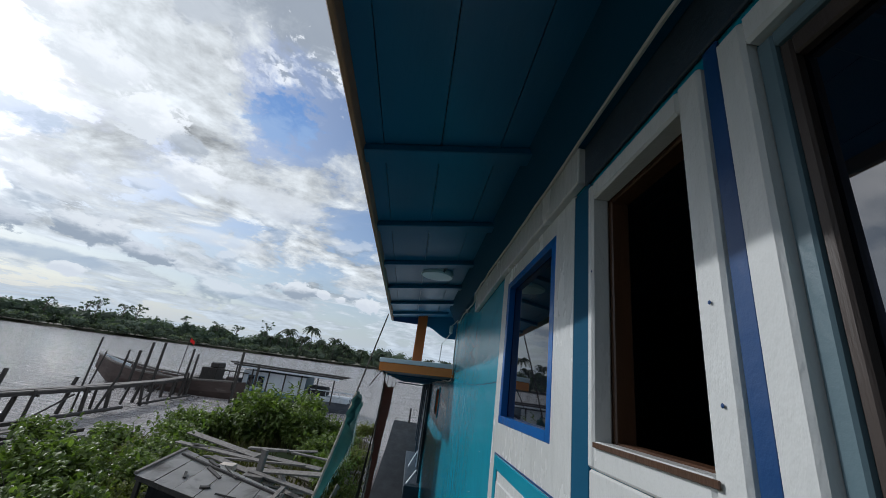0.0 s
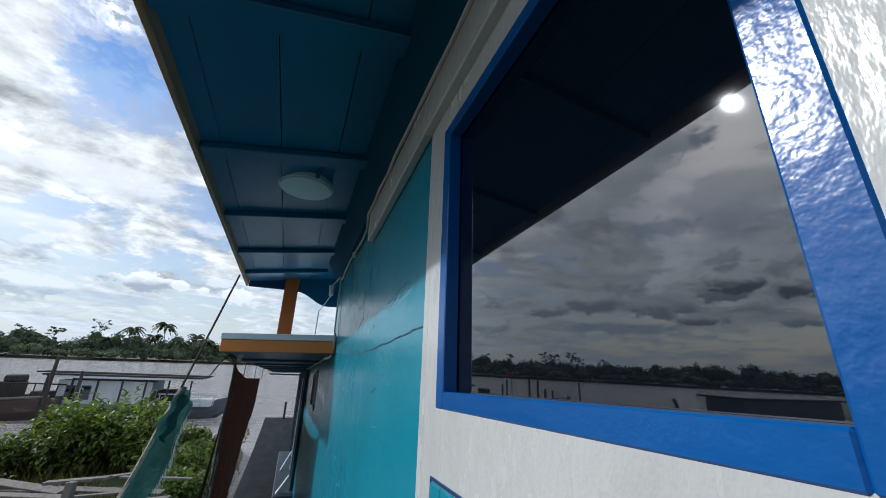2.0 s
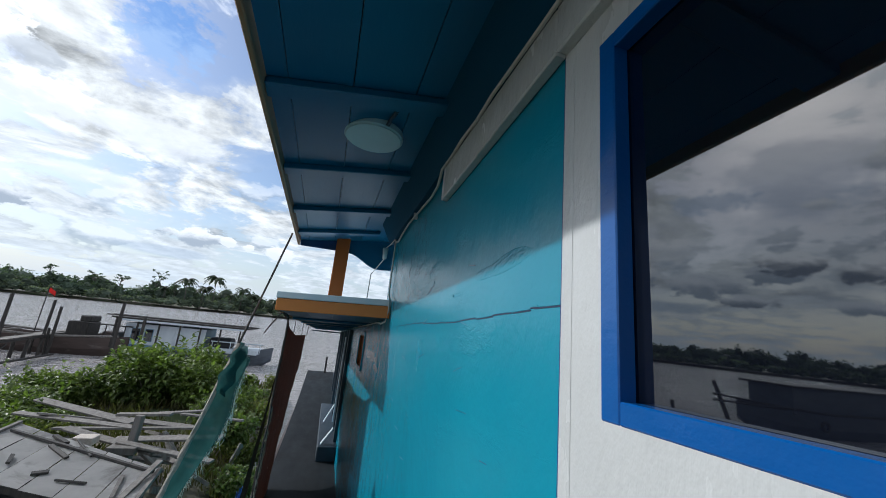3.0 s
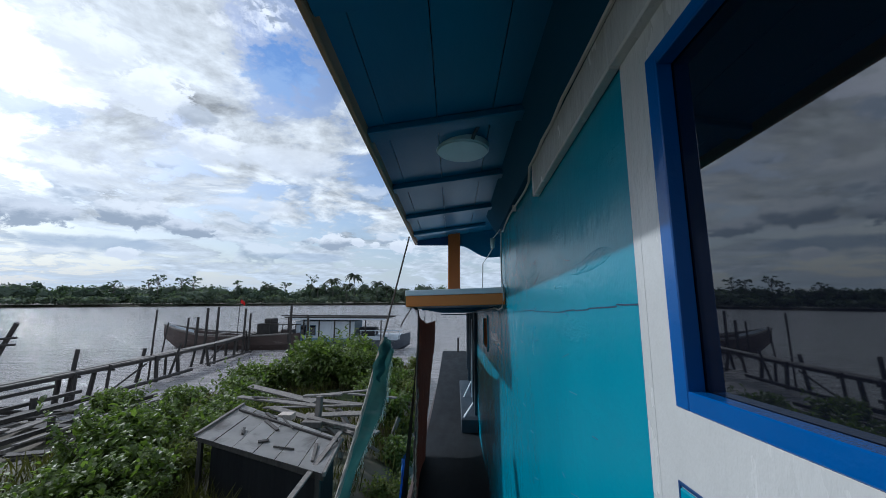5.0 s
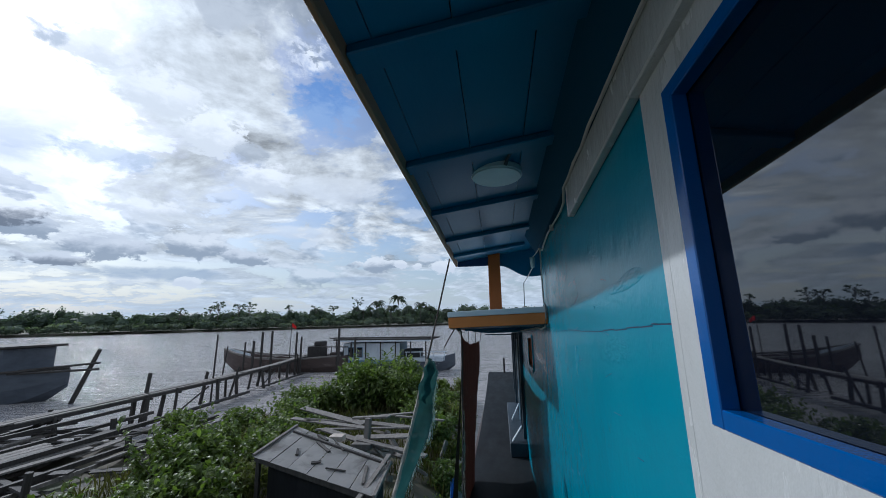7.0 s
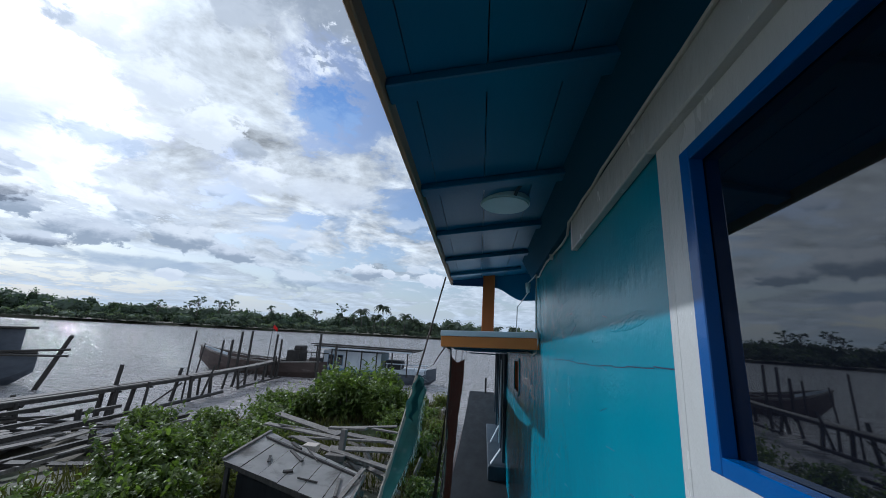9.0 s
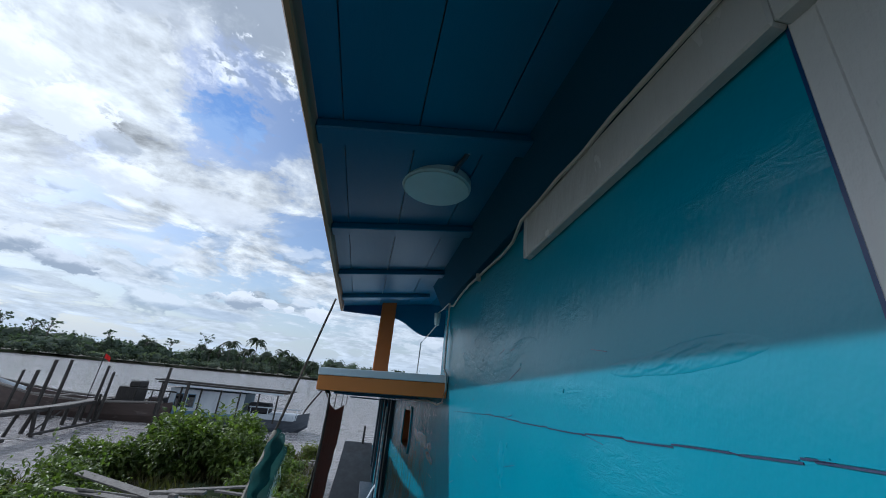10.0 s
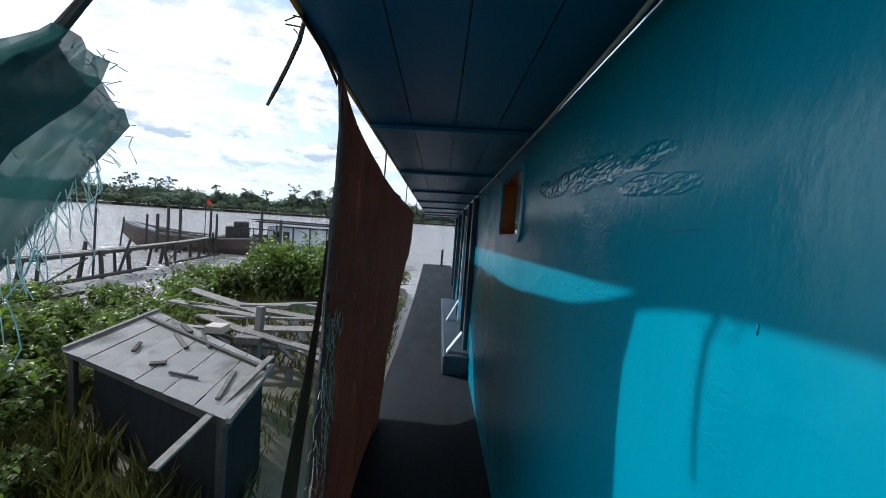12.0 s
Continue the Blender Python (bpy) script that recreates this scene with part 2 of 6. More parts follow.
def leafy(name, col_a, col_b, trans=0.35, rough=0.5, scale=0.6, glow=(1.0, 1.25, 0.5)):
    m = surface(name, col_a, col_b, rough, scale, bump=0.0, islands=0.7)
    tr = m.node_tree
    b = tr.nodes["Principled BSDF"]
    base = b.inputs["Base Color"].links[0].from_socket
    b.inputs["Specular IOR Level"].default_value = 0.45
    t = tr.nodes.new("ShaderNodeBsdfTranslucent")
    link(tr, mix_col(tr, 1.0, base, glow, "MULTIPLY"), t.inputs[0])
    mx = tr.nodes.new("ShaderNodeMixShader")
    mx.inputs[0].default_value = trans
    link(tr, b.outputs[0], mx.inputs[1])
    link(tr, t.outputs[0], mx.inputs[2])
    link(tr, mx.outputs[0], tr.nodes["Material Output"].inputs[0])
    return m


def glass_mat():
    m = bpy.data.materials.new("tinted_glass")
    m.use_nodes = True
    tr = m.node_tree
    b = tr.nodes["Principled BSDF"]
    b.inputs["Base Color"].default_value = (0.004, 0.005, 0.009, 1)
    b.inputs["Roughness"].default_value = 0.02
    b.inputs["IOR"].default_value = 1.68
    b.inputs["Specular IOR Level"].default_value = 0.9
    b.inputs["Specular Tint"].default_value = (0.90, 0.96, 1.0, 1)
    n = noise_tex(tr, tr.nodes.new("ShaderNodeTexCoord").outputs["Object"], 2.0, 2)
    bp = tr.nodes.new("ShaderNodeBump")
    bp.inputs["Strength"].default_value, bp.inputs["Distance"].default_value = 0.02, 0.01
    link(tr, n, bp.inputs["Height"])
    link(tr, bp.outputs[0], b.inputs["Normal"])
    return m


def water_mat():
    m = bpy.data.materials.new("river_water")
    m.use_nodes = True
    tr = m.node_tree
    b = tr.nodes["Principled BSDF"]
    co = tr.nodes.new("ShaderNodeTexCoord").outputs["Object"]
    n0 = noise_tex(tr, mapped(tr, co, (0.02, 0.05, 1)), 1.0, 4)
    link(tr, mix_col(tr, n0, (0.42, 0.395, 0.385), (0.52, 0.49, 0.48)), b.inputs["Base Color"])
    b.inputs["Roughness"].default_value = 0.09
    b.inputs["IOR"].default_value = 1.33
    w1 = noise_tex(tr, mapped(tr, co, (0.55, 1.5, 1), (0, 0, 0), (0, 0, 0.45)), 1.2, 7, 0.62, 0.4)
    w2 = noise_tex(tr, mapped(tr, co, (0.06, 0.26, 1), (0, 0, 0), (0, 0, 0.45)), 1.0, 5, 0.62, 0.3)
    h = math_node(tr, "ADD", math_node(tr, "MULTIPLY", w1, 0.6), w2)
    bp = tr.nodes.new("ShaderNodeBump")
    bp.inputs["Strength"].default_value, bp.inputs["Distance"].default_value = 0.7, 1.0
    link(tr, h, bp.inputs["Height"])
    link(tr, bp.outputs[0], b.inputs["Normal"])
    return m


M_SOFFIT = surface("soffit_teal_paint", (0.005, 0.10, 0.20), (0.008, 0.125, 0.24), 0.38, 1.5, (1, 0.25, 1), 0.12, 45, stain=(0.015, 0.13, 0.2), stain_at=(0.6, 0.85))
# teal darkened to hold the shade of the wall corner and jamb strip
M_CORNER = surface("shaded_teal_paint", (0.004, 0.060, 0.12), (0.006, 0.078, 0.15), 0.7, 1.5, (1, 0.25, 1), 0.12, 45)
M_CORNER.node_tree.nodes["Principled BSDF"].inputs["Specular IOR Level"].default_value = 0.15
M_WALL = surface("turquoise_gloss_paint", (0.008, 0.225, 0.33), (0.012, 0.265, 0.375), 0.24, 1.2, (1, 1, 0.5), 0.42, 9, stain=(0.004, 0.20, 0.31), stain_at=(0.62, 0.8), rough_var=0.08, detail=3, bump_stretch=(1, 1, 0.55), crinkle=0.55)
M_SKIN = surface("wrinkled_turquoise_gloss", (0.008, 0.225, 0.33), (0.012, 0.265, 0.375), 0.13, 1.2, (1, 1, 0.5), 0.3, 30, rough_var=0.05, coat=0.6)
M_WHITE = surface("white_gloss_paint", (0.53, 0.54, 0.53), (0.62, 0.63, 0.62), 0.26, 2.0, (1, 1, 0.4), 0.5, 22, stain=(0.44, 0.43, 0.40), stain_at=(0.64, 0.82), rough_var=0.08)
M_BLUE = surface("blue_gloss_paint", (0.004, 0.080, 0.30), (0.006, 0.10, 0.36), 0.22, 3.0, (1, 1, 1), 0.3, 14, stain=(0.01, 0.08, 0.3), stain_at=(0.62, 0.8), rough_var=0.08)
M_NAVY = surface("dark_blue_paint", (0.005, 0.038, 0.13), (0.008, 0.052, 0.17), 0.35, 3.0, bump=0.2, bump_scale=20)
M_CRACK = surface("bare_dark_seam", (0.012, 0.03, 0.08), (0.02, 0.045, 0.11), 0.7, 12.0, bump=0.3, bump_scale=40)
# white reveal paint, with its shade mixed in as grey teal
M_REVEAL = surface("shaded_white_paint", (0.07, 0.12, 0.145), (0.095, 0.15, 0.175), 0.45, 3.0, bump=0.2, bump_scale=20)
M_DARKWOOD = surface("dark_brown_wood", (0.022, 0.015, 0.012), (0.04, 0.025, 0.018), 0.5, 4, (3, 3, 0.3), 0.2, 30)
M_ORANGE = surface("orange_paint", (0.50, 0.15, 0.012), (0.58, 0.19, 0.02), 0.4, 2.5, (1, 1, 1), 0.15, 40, stain=(0.42, 0.13, 0.02), stain_at=(0.58, 0.8))
M_PILLAR = surface("brown_orange_paint", (0.30, 0.085, 0.012), (0.38, 0.12, 0.02), 0.45, 2.5, bump=0.15, bump_scale=40)
M_FASCIA = surface("faded_orange_fascia", (0.26, 0.14, 0.07), (0.34, 0.19, 0.10), 0.5, 3, (1, 0.3, 1), 0.15, 40, stain=(0.2, 0.12, 0.07), stain_at=(0.58, 0.8))
M_PALE = surface("pale_blue_trim_paint", (0.52, 0.62, 0.68), (0.6, 0.69, 0.73), 0.4, 2.5, bump=0.15, bump_scale=40, stain=(0.35, 0.42, 0.46), stain_at=(0.6, 0.8))
M_GLASS = glass_mat()
M_BROWNWOOD = surface("varnished_brown_wood", (0.05, 0.025, 0.013), (0.085, 0.038, 0.018), 0.4, 4, (3, 3, 0.3), 0.2, 30)
M_INNER = surface("dim_cabin_lining", (0.07, 0.14, 0.20), (0.09, 0.17, 0.23), 0.6, 2, bump=0.1)
# deck grey taken near black for the tarpaulin's shade and less bounce
M_DECK = surface("shade_dark_deck_paint", (0.014, 0.017, 0.02), (0.024, 0.027, 0.030), 0.66, 2.2, (1, 0.4, 1), 0.2, 30, stain=(0.014, 0.014, 0.014), stain_at=(0.55, 0.75))
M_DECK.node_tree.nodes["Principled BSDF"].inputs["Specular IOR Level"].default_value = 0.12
M_HULL = surface("teal_hull_paint", (0.015, 0.2, 0.28), (0.02, 0.25, 0.33), 0.4, 1.2, (1, 0.3, 1), 0.2, 12, stain=(0.08, 0.08, 0.07), stain_at=(0.58, 0.72))
M_TARP = surface("brown_tarpaulin", (0.085, 0.034, 0.022), (0.15, 0.066, 0.042), 0.8, 7, (1, 1, 0.5), 0.8, 60, stain=(0.26, 0.16, 0.11), stain_scale=9.0, stain_at=(0.62, 0.74))
M_FLAP = surface("dark_olive_canvas", (0.028, 0.026, 0.018), (0.06, 0.052, 0.036), 0.85, 9, (1, 1, 0.3), 0.7, 40)
M_FRAY = surface("frayed_brown_thread", (0.50, 0.36, 0.26), (0.66, 0.52, 0.42), 0.8, 20, bump=0.2)
M_PATCH = surface("pale_torn_patch", (0.45, 0.38, 0.32), (0.6, 0.54, 0.48), 0.8, 20, bump=0.2)
M_NET = leafy("faded_green_sheeting", (0.06, 0.20, 0.20), (0.11, 0.28, 0.28), 0.40, 0.6, 9.0, (1.0, 1.1, 1.0))
def threadbare(m, share, scale):
    """Worn cloth: the light passes between the threads."""
    tr = m.node_tree
    out = tr.nodes["Material Output"]
    solid = out.inputs[0].links[0].from_socket
    co = tr.nodes.new("ShaderNodeTexCoord").outputs["Object"]
    worn = ramp(tr, noise_tex(tr, co, scale, 5, 0.6), ((0.35, share * 0.25), (0.7, share)))
    clear = tr.nodes.new("ShaderNodeBsdfTransparent")
    mx = tr.nodes.new("ShaderNodeMixShader")
    link(tr, worn, mx.inputs[0])
    link(tr, solid, mx.inputs[1])
    link(tr, clear.outputs[0], mx.inputs[2])
    link(tr, mx.outputs[0], out.inputs[0])


threadbare(M_NET, 0.14, 14.0)
M_NETFRAY = surface("pale_green_fray", (0.58, 0.66, 0.60), (0.72, 0.78, 0.72), 0.7, 8, bump=0.2)
M_ROPE = surface("weathered_rope", (0.25, 0.22, 0.18), (0.4, 0.36, 0.3), 0.85, 40, bump=0.5, bump_scale=150)
M_DARKROPE = surface("dark_wet_rope", (0.05, 0.04, 0.035), (0.09, 0.075, 0.06), 0.85, 40, bump=0.5, bump_scale=150)
M_CABLE = surface("white_cable_sheath", (0.5, 0.5, 0.47), (0.62, 0.62, 0.58), 0.5, 20, bump=0.2)
# pale plastic tinted teal for the turquoise light around it
M_LAMP = surface("teal_lit_plastic", (0.40, 0.56, 0.58), (0.46, 0.62, 0.64), 0.35, 8, bump=0.05)
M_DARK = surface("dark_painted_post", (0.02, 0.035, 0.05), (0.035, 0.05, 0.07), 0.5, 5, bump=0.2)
M_BLUETARP = surface("bright_blue_tarpaulin", (0.03, 0.16, 0.5), (0.06, 0.25, 0.62), 0.55, 8, bump=0.5, bump_scale=30)
M_WOOD = surface("weathered_grey_timber", (0.14, 0.122, 0.11), (0.27, 0.25, 0.225), 0.8, 3, (4, 4, 0.4), 0.4, 18, objects=0.5, stain=(0.07, 0.06, 0.05), stain_at=(0.55, 0.75))
M_POST = surface("dark_wet_timber", (0.022, 0.02, 0.019), (0.055, 0.048, 0.042), 0.75, 5, (3, 3, 0.4), 0.4, 20)
M_SHEET = surface("grey_roof_sheet", (0.42, 0.41, 0.40), (0.54, 0.53, 0.51), 0.7, 1.8, (1, 1, 1), 0.25, 25, stain=(0.15, 0.135, 0.12), stain_at=(0.52, 0.72), objects=0.2)
# hut boards near black to hold the deep shade below the roof sheets
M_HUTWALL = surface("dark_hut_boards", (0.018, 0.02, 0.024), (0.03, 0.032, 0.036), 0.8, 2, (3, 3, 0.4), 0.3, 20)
M_OLDHULL = surface("old_brown_hull_paint", (0.055, 0.038, 0.033), (0.10, 0.07, 0.06), 0.6, 1.2, (0.5, 1, 2), 0.3, 10, stain=(0.2, 0.17, 0.15), stain_at=(0.6, 0.78))
M_GREYHULL = surface("grey_blue_hull_paint", (0.06, 0.07, 0.09), (0.1, 0.115, 0.14), 0.55, 1.2, (0.5, 1, 2), 0.3, 10, stain=(0.2, 0.2, 0.2), stain_at=(0.6, 0.78))
M_CABWHITE = surface("chalky_white_boards", (0.5, 0.55, 0.6), (0.62, 0.66, 0.7), 0.6, 2, (1, 1, 0.4), 0.2, 20, stain=(0.3, 0.34, 0.38), stain_at=(0.55, 0.75))
M_CABBLUE = surface("faded_blue_boards", (0.12, 0.22, 0.33), (0.18, 0.29, 0.4), 0.6, 2, bump=0.2)
M_RED = surface("red_flag_cloth", (0.6, 0.03, 0.03), (0.7, 0.05, 0.04), 0.7, 4, bump=0.2)
M_MUD = surface("muddy_bank", (0.10, 0.085, 0.06), (0.17, 0.145, 0.11), 0.85, 0.5, bump=0.6, bump_scale=3, stain=(0.05, 0.07, 0.025), stain_scale=0.25, stain_at=(0.45, 0.6))
M_LEAF = leafy("broad_green_leaf", (0.055, 0.10, 0.020), (0.29, 0.36, 0.095), 0.42, 0.45, 1.6)
M_LEAF2 = leafy("yellow_green_leaf", (0.13, 0.16, 0.03), (0.27, 0.28, 0.08), 0.4, 0.65)
# greens paled and greyed to carry the haze over the river
M_FARLEAF = leafy("hazed_tree_foliage", (0.08, 0.12, 0.085), (0.20, 0.25, 0.18), 0.3, 0.7, 0.05)
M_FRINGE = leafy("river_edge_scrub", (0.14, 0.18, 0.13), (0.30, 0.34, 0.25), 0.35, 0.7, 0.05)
M_GRASS = leafy("rough_bank_grass", (0.04, 0.052, 0.013), (0.17, 0.15, 0.045), 0.3, 0.6)
M_PALM = leafy("palm_frond", (0.03, 0.055, 0.02), (0.06, 0.09, 0.03), 0.25, 0.5)
M_BARK = surface("grey_bark", (0.1, 0.085, 0.07), (0.17, 0.15, 0.13), 0.85, 3, (3, 3, 0.5), 0.4, 15)
M_WATER = water_mat()
M_CLAY = surface("orange_litter", (0.3, 0.12, 0.05), (0.4, 0.2, 0.1), 0.8, 5, bump=0.2)

# ---- helpers for meshes ----
BASE = {}


def thing(name, base, label, category, group="", kind="", m=TRIM):
    e = new(name)
    e.empty_display_size = 0.1
    e.matrix_basis = m @ Matrix.Translation(base)
    BASE[e.name] = Vector(base)
    return tagged(e, label, category, group, kind)


def part(name, bm, material, parent, label="", smooth=False):
    """One mesh under a thing or a part; its bmesh is in the same coordinates as the thing's base."""
    root = parent
    while root.parent is not None:
        root = root.parent
    bmesh.ops.translate(bm, verts=bm.verts, vec=-BASE[root.name])
    me = bpy.data.meshes.new(name)
    bm.to_mesh(me)
    bm.free()
    me.materials.append(material)
    if smooth:
        me.polygons.foreach_set("use_smooth", [True] * len(me.polygons))
    ob = new(name, me)
    ob.parent = parent
    return tagged(ob, label) if label else ob


def piece(name, bm, material, label, category, group="", kind="", m=TRIM, smooth=False):
    """A top-level thing or piece of the setting that is one mesh, with its origin at its base."""
    lo = Vector([min(v.co[i] for v in bm.verts) for i in range(3)])
    hi = Vector([max(v.co[i] for v in bm.verts) for i in range(3)])
    base = Vector(((lo.x + hi.x) / 2, (lo.y + hi.y) / 2, lo.z))
    bmesh.ops.translate(bm, verts=bm.verts, vec=-base)
    me = bpy.data.meshes.new(name)
    bm.to_mesh(me)
    bm.free()
    me.materials.append(material)
    if smooth:
        me.polygons.foreach_set("use_smooth", [True] * len(me.polygons))
    ob = new(name, me)
    ob.matrix_basis = m @ Matrix.Translation(base)
    BASE[ob.name] = base
    return tagged(ob, label, category, group, kind)


def box(x0, x1, y0, y1, z0, z1, bevel=0.0, bm=None, segs=1):
    out = bm if bm is not None else bmesh.new()
    made = bmesh.ops.create_cube(out, size=1.0)["verts"]
    for v in made:
        v.co = Vector((x0 + (v.co.x + 0.5) * (x1 - x0), y0 + (v.co.y + 0.5) * (y1 - y0), z0 + (v.co.z + 0.5) * (z1 - z0)))
    if bevel:
        edges = {e for v in made for e in v.link_edges}
        bmesh.ops.bevel(out, geom=list(edges), offset=bevel, segments=segs, affect="EDGES", profile=0.5)
    return out


def tube(points, radius, bm=None, sides=8, taper=1.0, wob=0.0):
    """A round bar, rope or limb along points."""
    out = bm if bm is not None else bmesh.new()
    pts = [Vector(p) for p in points]
    rings = []
    for i, p in enumerate(pts):
        d = (pts[min(i + 1, len(pts) - 1)] - pts[max(i - 1, 0)]).normalized()
        a = d.orthogonal().normalized() if abs(d.z) > 0.9 else d.cross(Vector((0, 0, 1))).normalized()
        b = d.cross(a)
        r = radius * (1 + (taper - 1) * i / max(1, len(pts) - 1))
        ring = []
        for k in range(sides):
            w = 2 * math.pi * k / sides
            rr = r * (1 + wob * random.uniform(-1, 1))
            ring.append(out.verts.new(p + a * math.cos(w) * rr + b * math.sin(w) * rr))
        rings.append(ring)
    for r0, r1 in zip(rings, rings[1:]):
        for k in range(sides):
            out.faces.new((r0[k], r0[(k + 1) % sides], r1[(k + 1) % sides], r1[k]))
    out.faces.new(rings[0][::-1])
    out.faces.new(rings[-1])
    bmesh.ops.recalc_face_normals(out, faces=out.faces)
    return out


def bar(a, b, w, h, bm=None, roll=0.0, bevel=0.0):
    """A squared timber from a to b."""
    a, b = Vector(a), Vector(b)
    out = bm if bm is not None else bmesh.new()
    made = bmesh.ops.create_cube(out, size=1.0)["verts"]
    d = b - a
    m = Matrix.Translation((a + b) / 2) @ d.to_track_quat("Y", "Z").to_matrix().to_4x4() @ pose(0, 0, 0, 0, roll, 0) @ Matrix.Diagonal((w, d.length, h, 1))
    bmesh.ops.transform(out, matrix=m, verts=made)
    if bevel:
        bmesh.ops.bevel(out, geom=list({e for v in made for e in v.link_edges}), offset=bevel, segments=1, affect="EDGES")
    return out


def join_bm(a, b):
    """Puts the faces of b into a."""
    vs = {v: a.verts.new(v.co) for v in b.verts}
    for f in b.faces:
        a.faces.new([vs[v] for v in f.verts])
    b.free()
    return a


def frame_bm(x0, x1, y0, y1, z0, z1, wy, wz, bevel=0.004):
    """A rectangular frame round an opening y0..y1, z0..z1 (outer size), with member widths wy and wz."""
    out = bmesh.new()
    box(x0, x1, y0, y0 + wy, z0, z1, bevel, out)
    box(x0, x1, y1 - wy, y1, z0, z1, bevel, out)
    box(x0, x1, y0 + wy, y1 - wy, z0, z0 + wz, bevel, out)
    box(x0, x1, y0 + wy, y1 - wy, z1 - wz, z1, bevel, out)
    return out


def wobble(bm, amount, scale=3.0, axes=(1, 1, 1)):
    for v in bm.verts:
        n = noise.noise_vector(v.co * scale)
        v.co += Vector((n.x * axes[0], n.y * axes[1], n.z * axes[2])) * amount
    return bm


def sheet(rows, thick=0.0):
    """A skin through rows of points."""
    out = bmesh.new()
    vs = [[out.verts.new(p) for p in r] for r in rows]
    for a, b in zip(vs, vs[1:]):
        for i in range(len(a) - 1):
            out.faces.new((a[i], a[i + 1], b[i + 1], b[i]))
    if thick:
        bmesh.ops.solidify(out, geom=out.faces[:], thickness=thick)
    bmesh.ops.recalc_face_normals(out, faces=out.faces)
    return out

# ---- the boat: setting ----
W, SOF, DECK = 1.03, 5.45, 2.80          # outer face of the cabin wall, underside of the upper roof, side deck


def strips(x0, x1, y0, y1, z0, z1, holes):
    """A wall with openings (y0, y1, z0, z1) cut through it, holes in order of y."""
    out = bmesh.new()
    at = y0
    for a, b, c, d in holes:
        if a > at:
            box(x0, x1, at, a, z0, z1, 0, out)
        box(x0, x1, a, b, z0, c, 0, out)
        box(x0, x1, a, b, d, z1, 0, out)
        at = b
    box(x0, x1, at, y1, z0, z1, 0, out)
    bmesh.ops.remove_doubles(out, verts=out.verts, dist=1e-5)
    return out


# cabin side wall, upper part with the door openings, lower part with the porthole
piece("wall_cabin", strips(W, W + 0.06, -2.2, 4.27, DECK, SOF, [(-0.4535, 0.479, DECK + 0.05, 5.10), (0.60, 0.96, 4.49, 5.11), (1.10, 1.93, DECK + 0.05, 5.14)]),
      M_WALL, "glossy turquoise painted plank cabin wall with a cracked seam", "wall", kind="structure")
piece("wall_forward", strips(W, W + 0.06, 4.27, 14.0, DECK, 4.719, [(5.57, 6.20, 4.255, 4.615), (8.05, 8.55, 3.0, 4.60), (8.95, 9.75, 3.3, 4.60), (10.1, 11.2, 3.3, 4.60), (11.5, 12.5, 3.3, 4.60)]),
      M_WALL, "glossy turquoise lower cabin wall beside the side deck", "wall", kind="structure")
piece("wall_inner", strips(2.9, 2.96, -2.2, 14.0, DECK, 4.70, []), M_INNER, "dim blue inner cabin lining", "wall", kind="structure")
piece("wall_inner_upper", box(2.9, 2.96, -2.2, 4.27, 4.7005, SOF), M_INNER, "dim blue inner cabin lining", "wall", kind="structure")
piece("wall_bulkhead", box(1.10, 2.89, 4.19, 4.265, DECK, SOF), M_INNER, "dim blue cabin bulkhead", "wall", kind="structure")
piece("wall_aft", box(1.10, 2.89, -2.19, -2.13, DECK, SOF), M_INNER, "dim blue cabin bulkhead", "wall", kind="structure")
# unseen panel behind the camera, added to keep light off the near soffit
piece("wall_light_block", box(0.25, W - 0.001, -1.06, -1.0, DECK, SOF - 0.001), M_INNER, "unseen panel added to block light at the after end of the walkway", "wall", kind="structure")
piece("wall_partition", box(1.35, 2.89, 0.18, 0.24, DECK, SOF), M_INNER, "dim blue partition inside the cabin", "wall", kind="structure")

def taper(bm):
    """The overhang narrows towards the stern."""
    for v in bm.verts:
        if 5.4 < v.co.z < SOF + 0.017:
            v.co.z -= 0.10 * max(0.0, 1 - (v.co.x - 0.292) / 0.70)
        v.co.x += 0.016 * (4.87 - v.co.y) * (W - v.co.x) / (W - 0.27) if v.co.x < W else 0.0
    return bm


# upper roof: deck board, soffit boards, ribs and fascia
piece("ceiling_roof", box(0.37, 3.0, -2.4, 4.865, SOF + 0.018, SOF + 0.07), M_PALE, "flat painted roof over the upper cabin", "roof", kind="structure")
bm = bmesh.new()
edges = [0.292, 0.362, 0.575, 0.80, 1.00, 1.22]
for a, b in zip(edges, edges[1:]):
    y = -2.39
    box(a + 0.0018, b - 0.0018, y, 4.855, SOF, SOF + 0.016, 0.0, bm)
piece("ceiling", taper(bm), M_SOFFIT, "teal painted plank soffit under the roof overhang", "ceiling", kind="structure")
bm = bmesh.new()
for a in [1.23 + 0.3 * k for k in range(6)]:
    box(a, a + 0.295, -2.1, 4.27, SOF, SOF + 0.016, 0, bm)
piece("ceiling_inner", bm, M_INNER, "dim painted ceiling inside the cabin", "ceiling", kind="structure")
RIBS = [-1.36, -0.70, -0.04, 0.62, 1.28, 1.94, 2.60, 3.26, 3.92, 4.50]
for y in RIBS:
    piece("trim_rib", taper(box(0.292, 0.93, y - 0.04, y + 0.04, SOF - 0.03, SOF - 0.0005, 0.004)), M_SOFFIT, "teal painted cross beam under the soffit", "beam", "soffit beams", "structure")
bm = taper(box(0.270, 0.290, -2.4, 4.866, 5.305, SOF + 0.085, 0.004))
fascia = piece("trim_fascia", bm, M_FASCIA, "faded orange fascia board along the roof edge", "fascia", kind="structure")
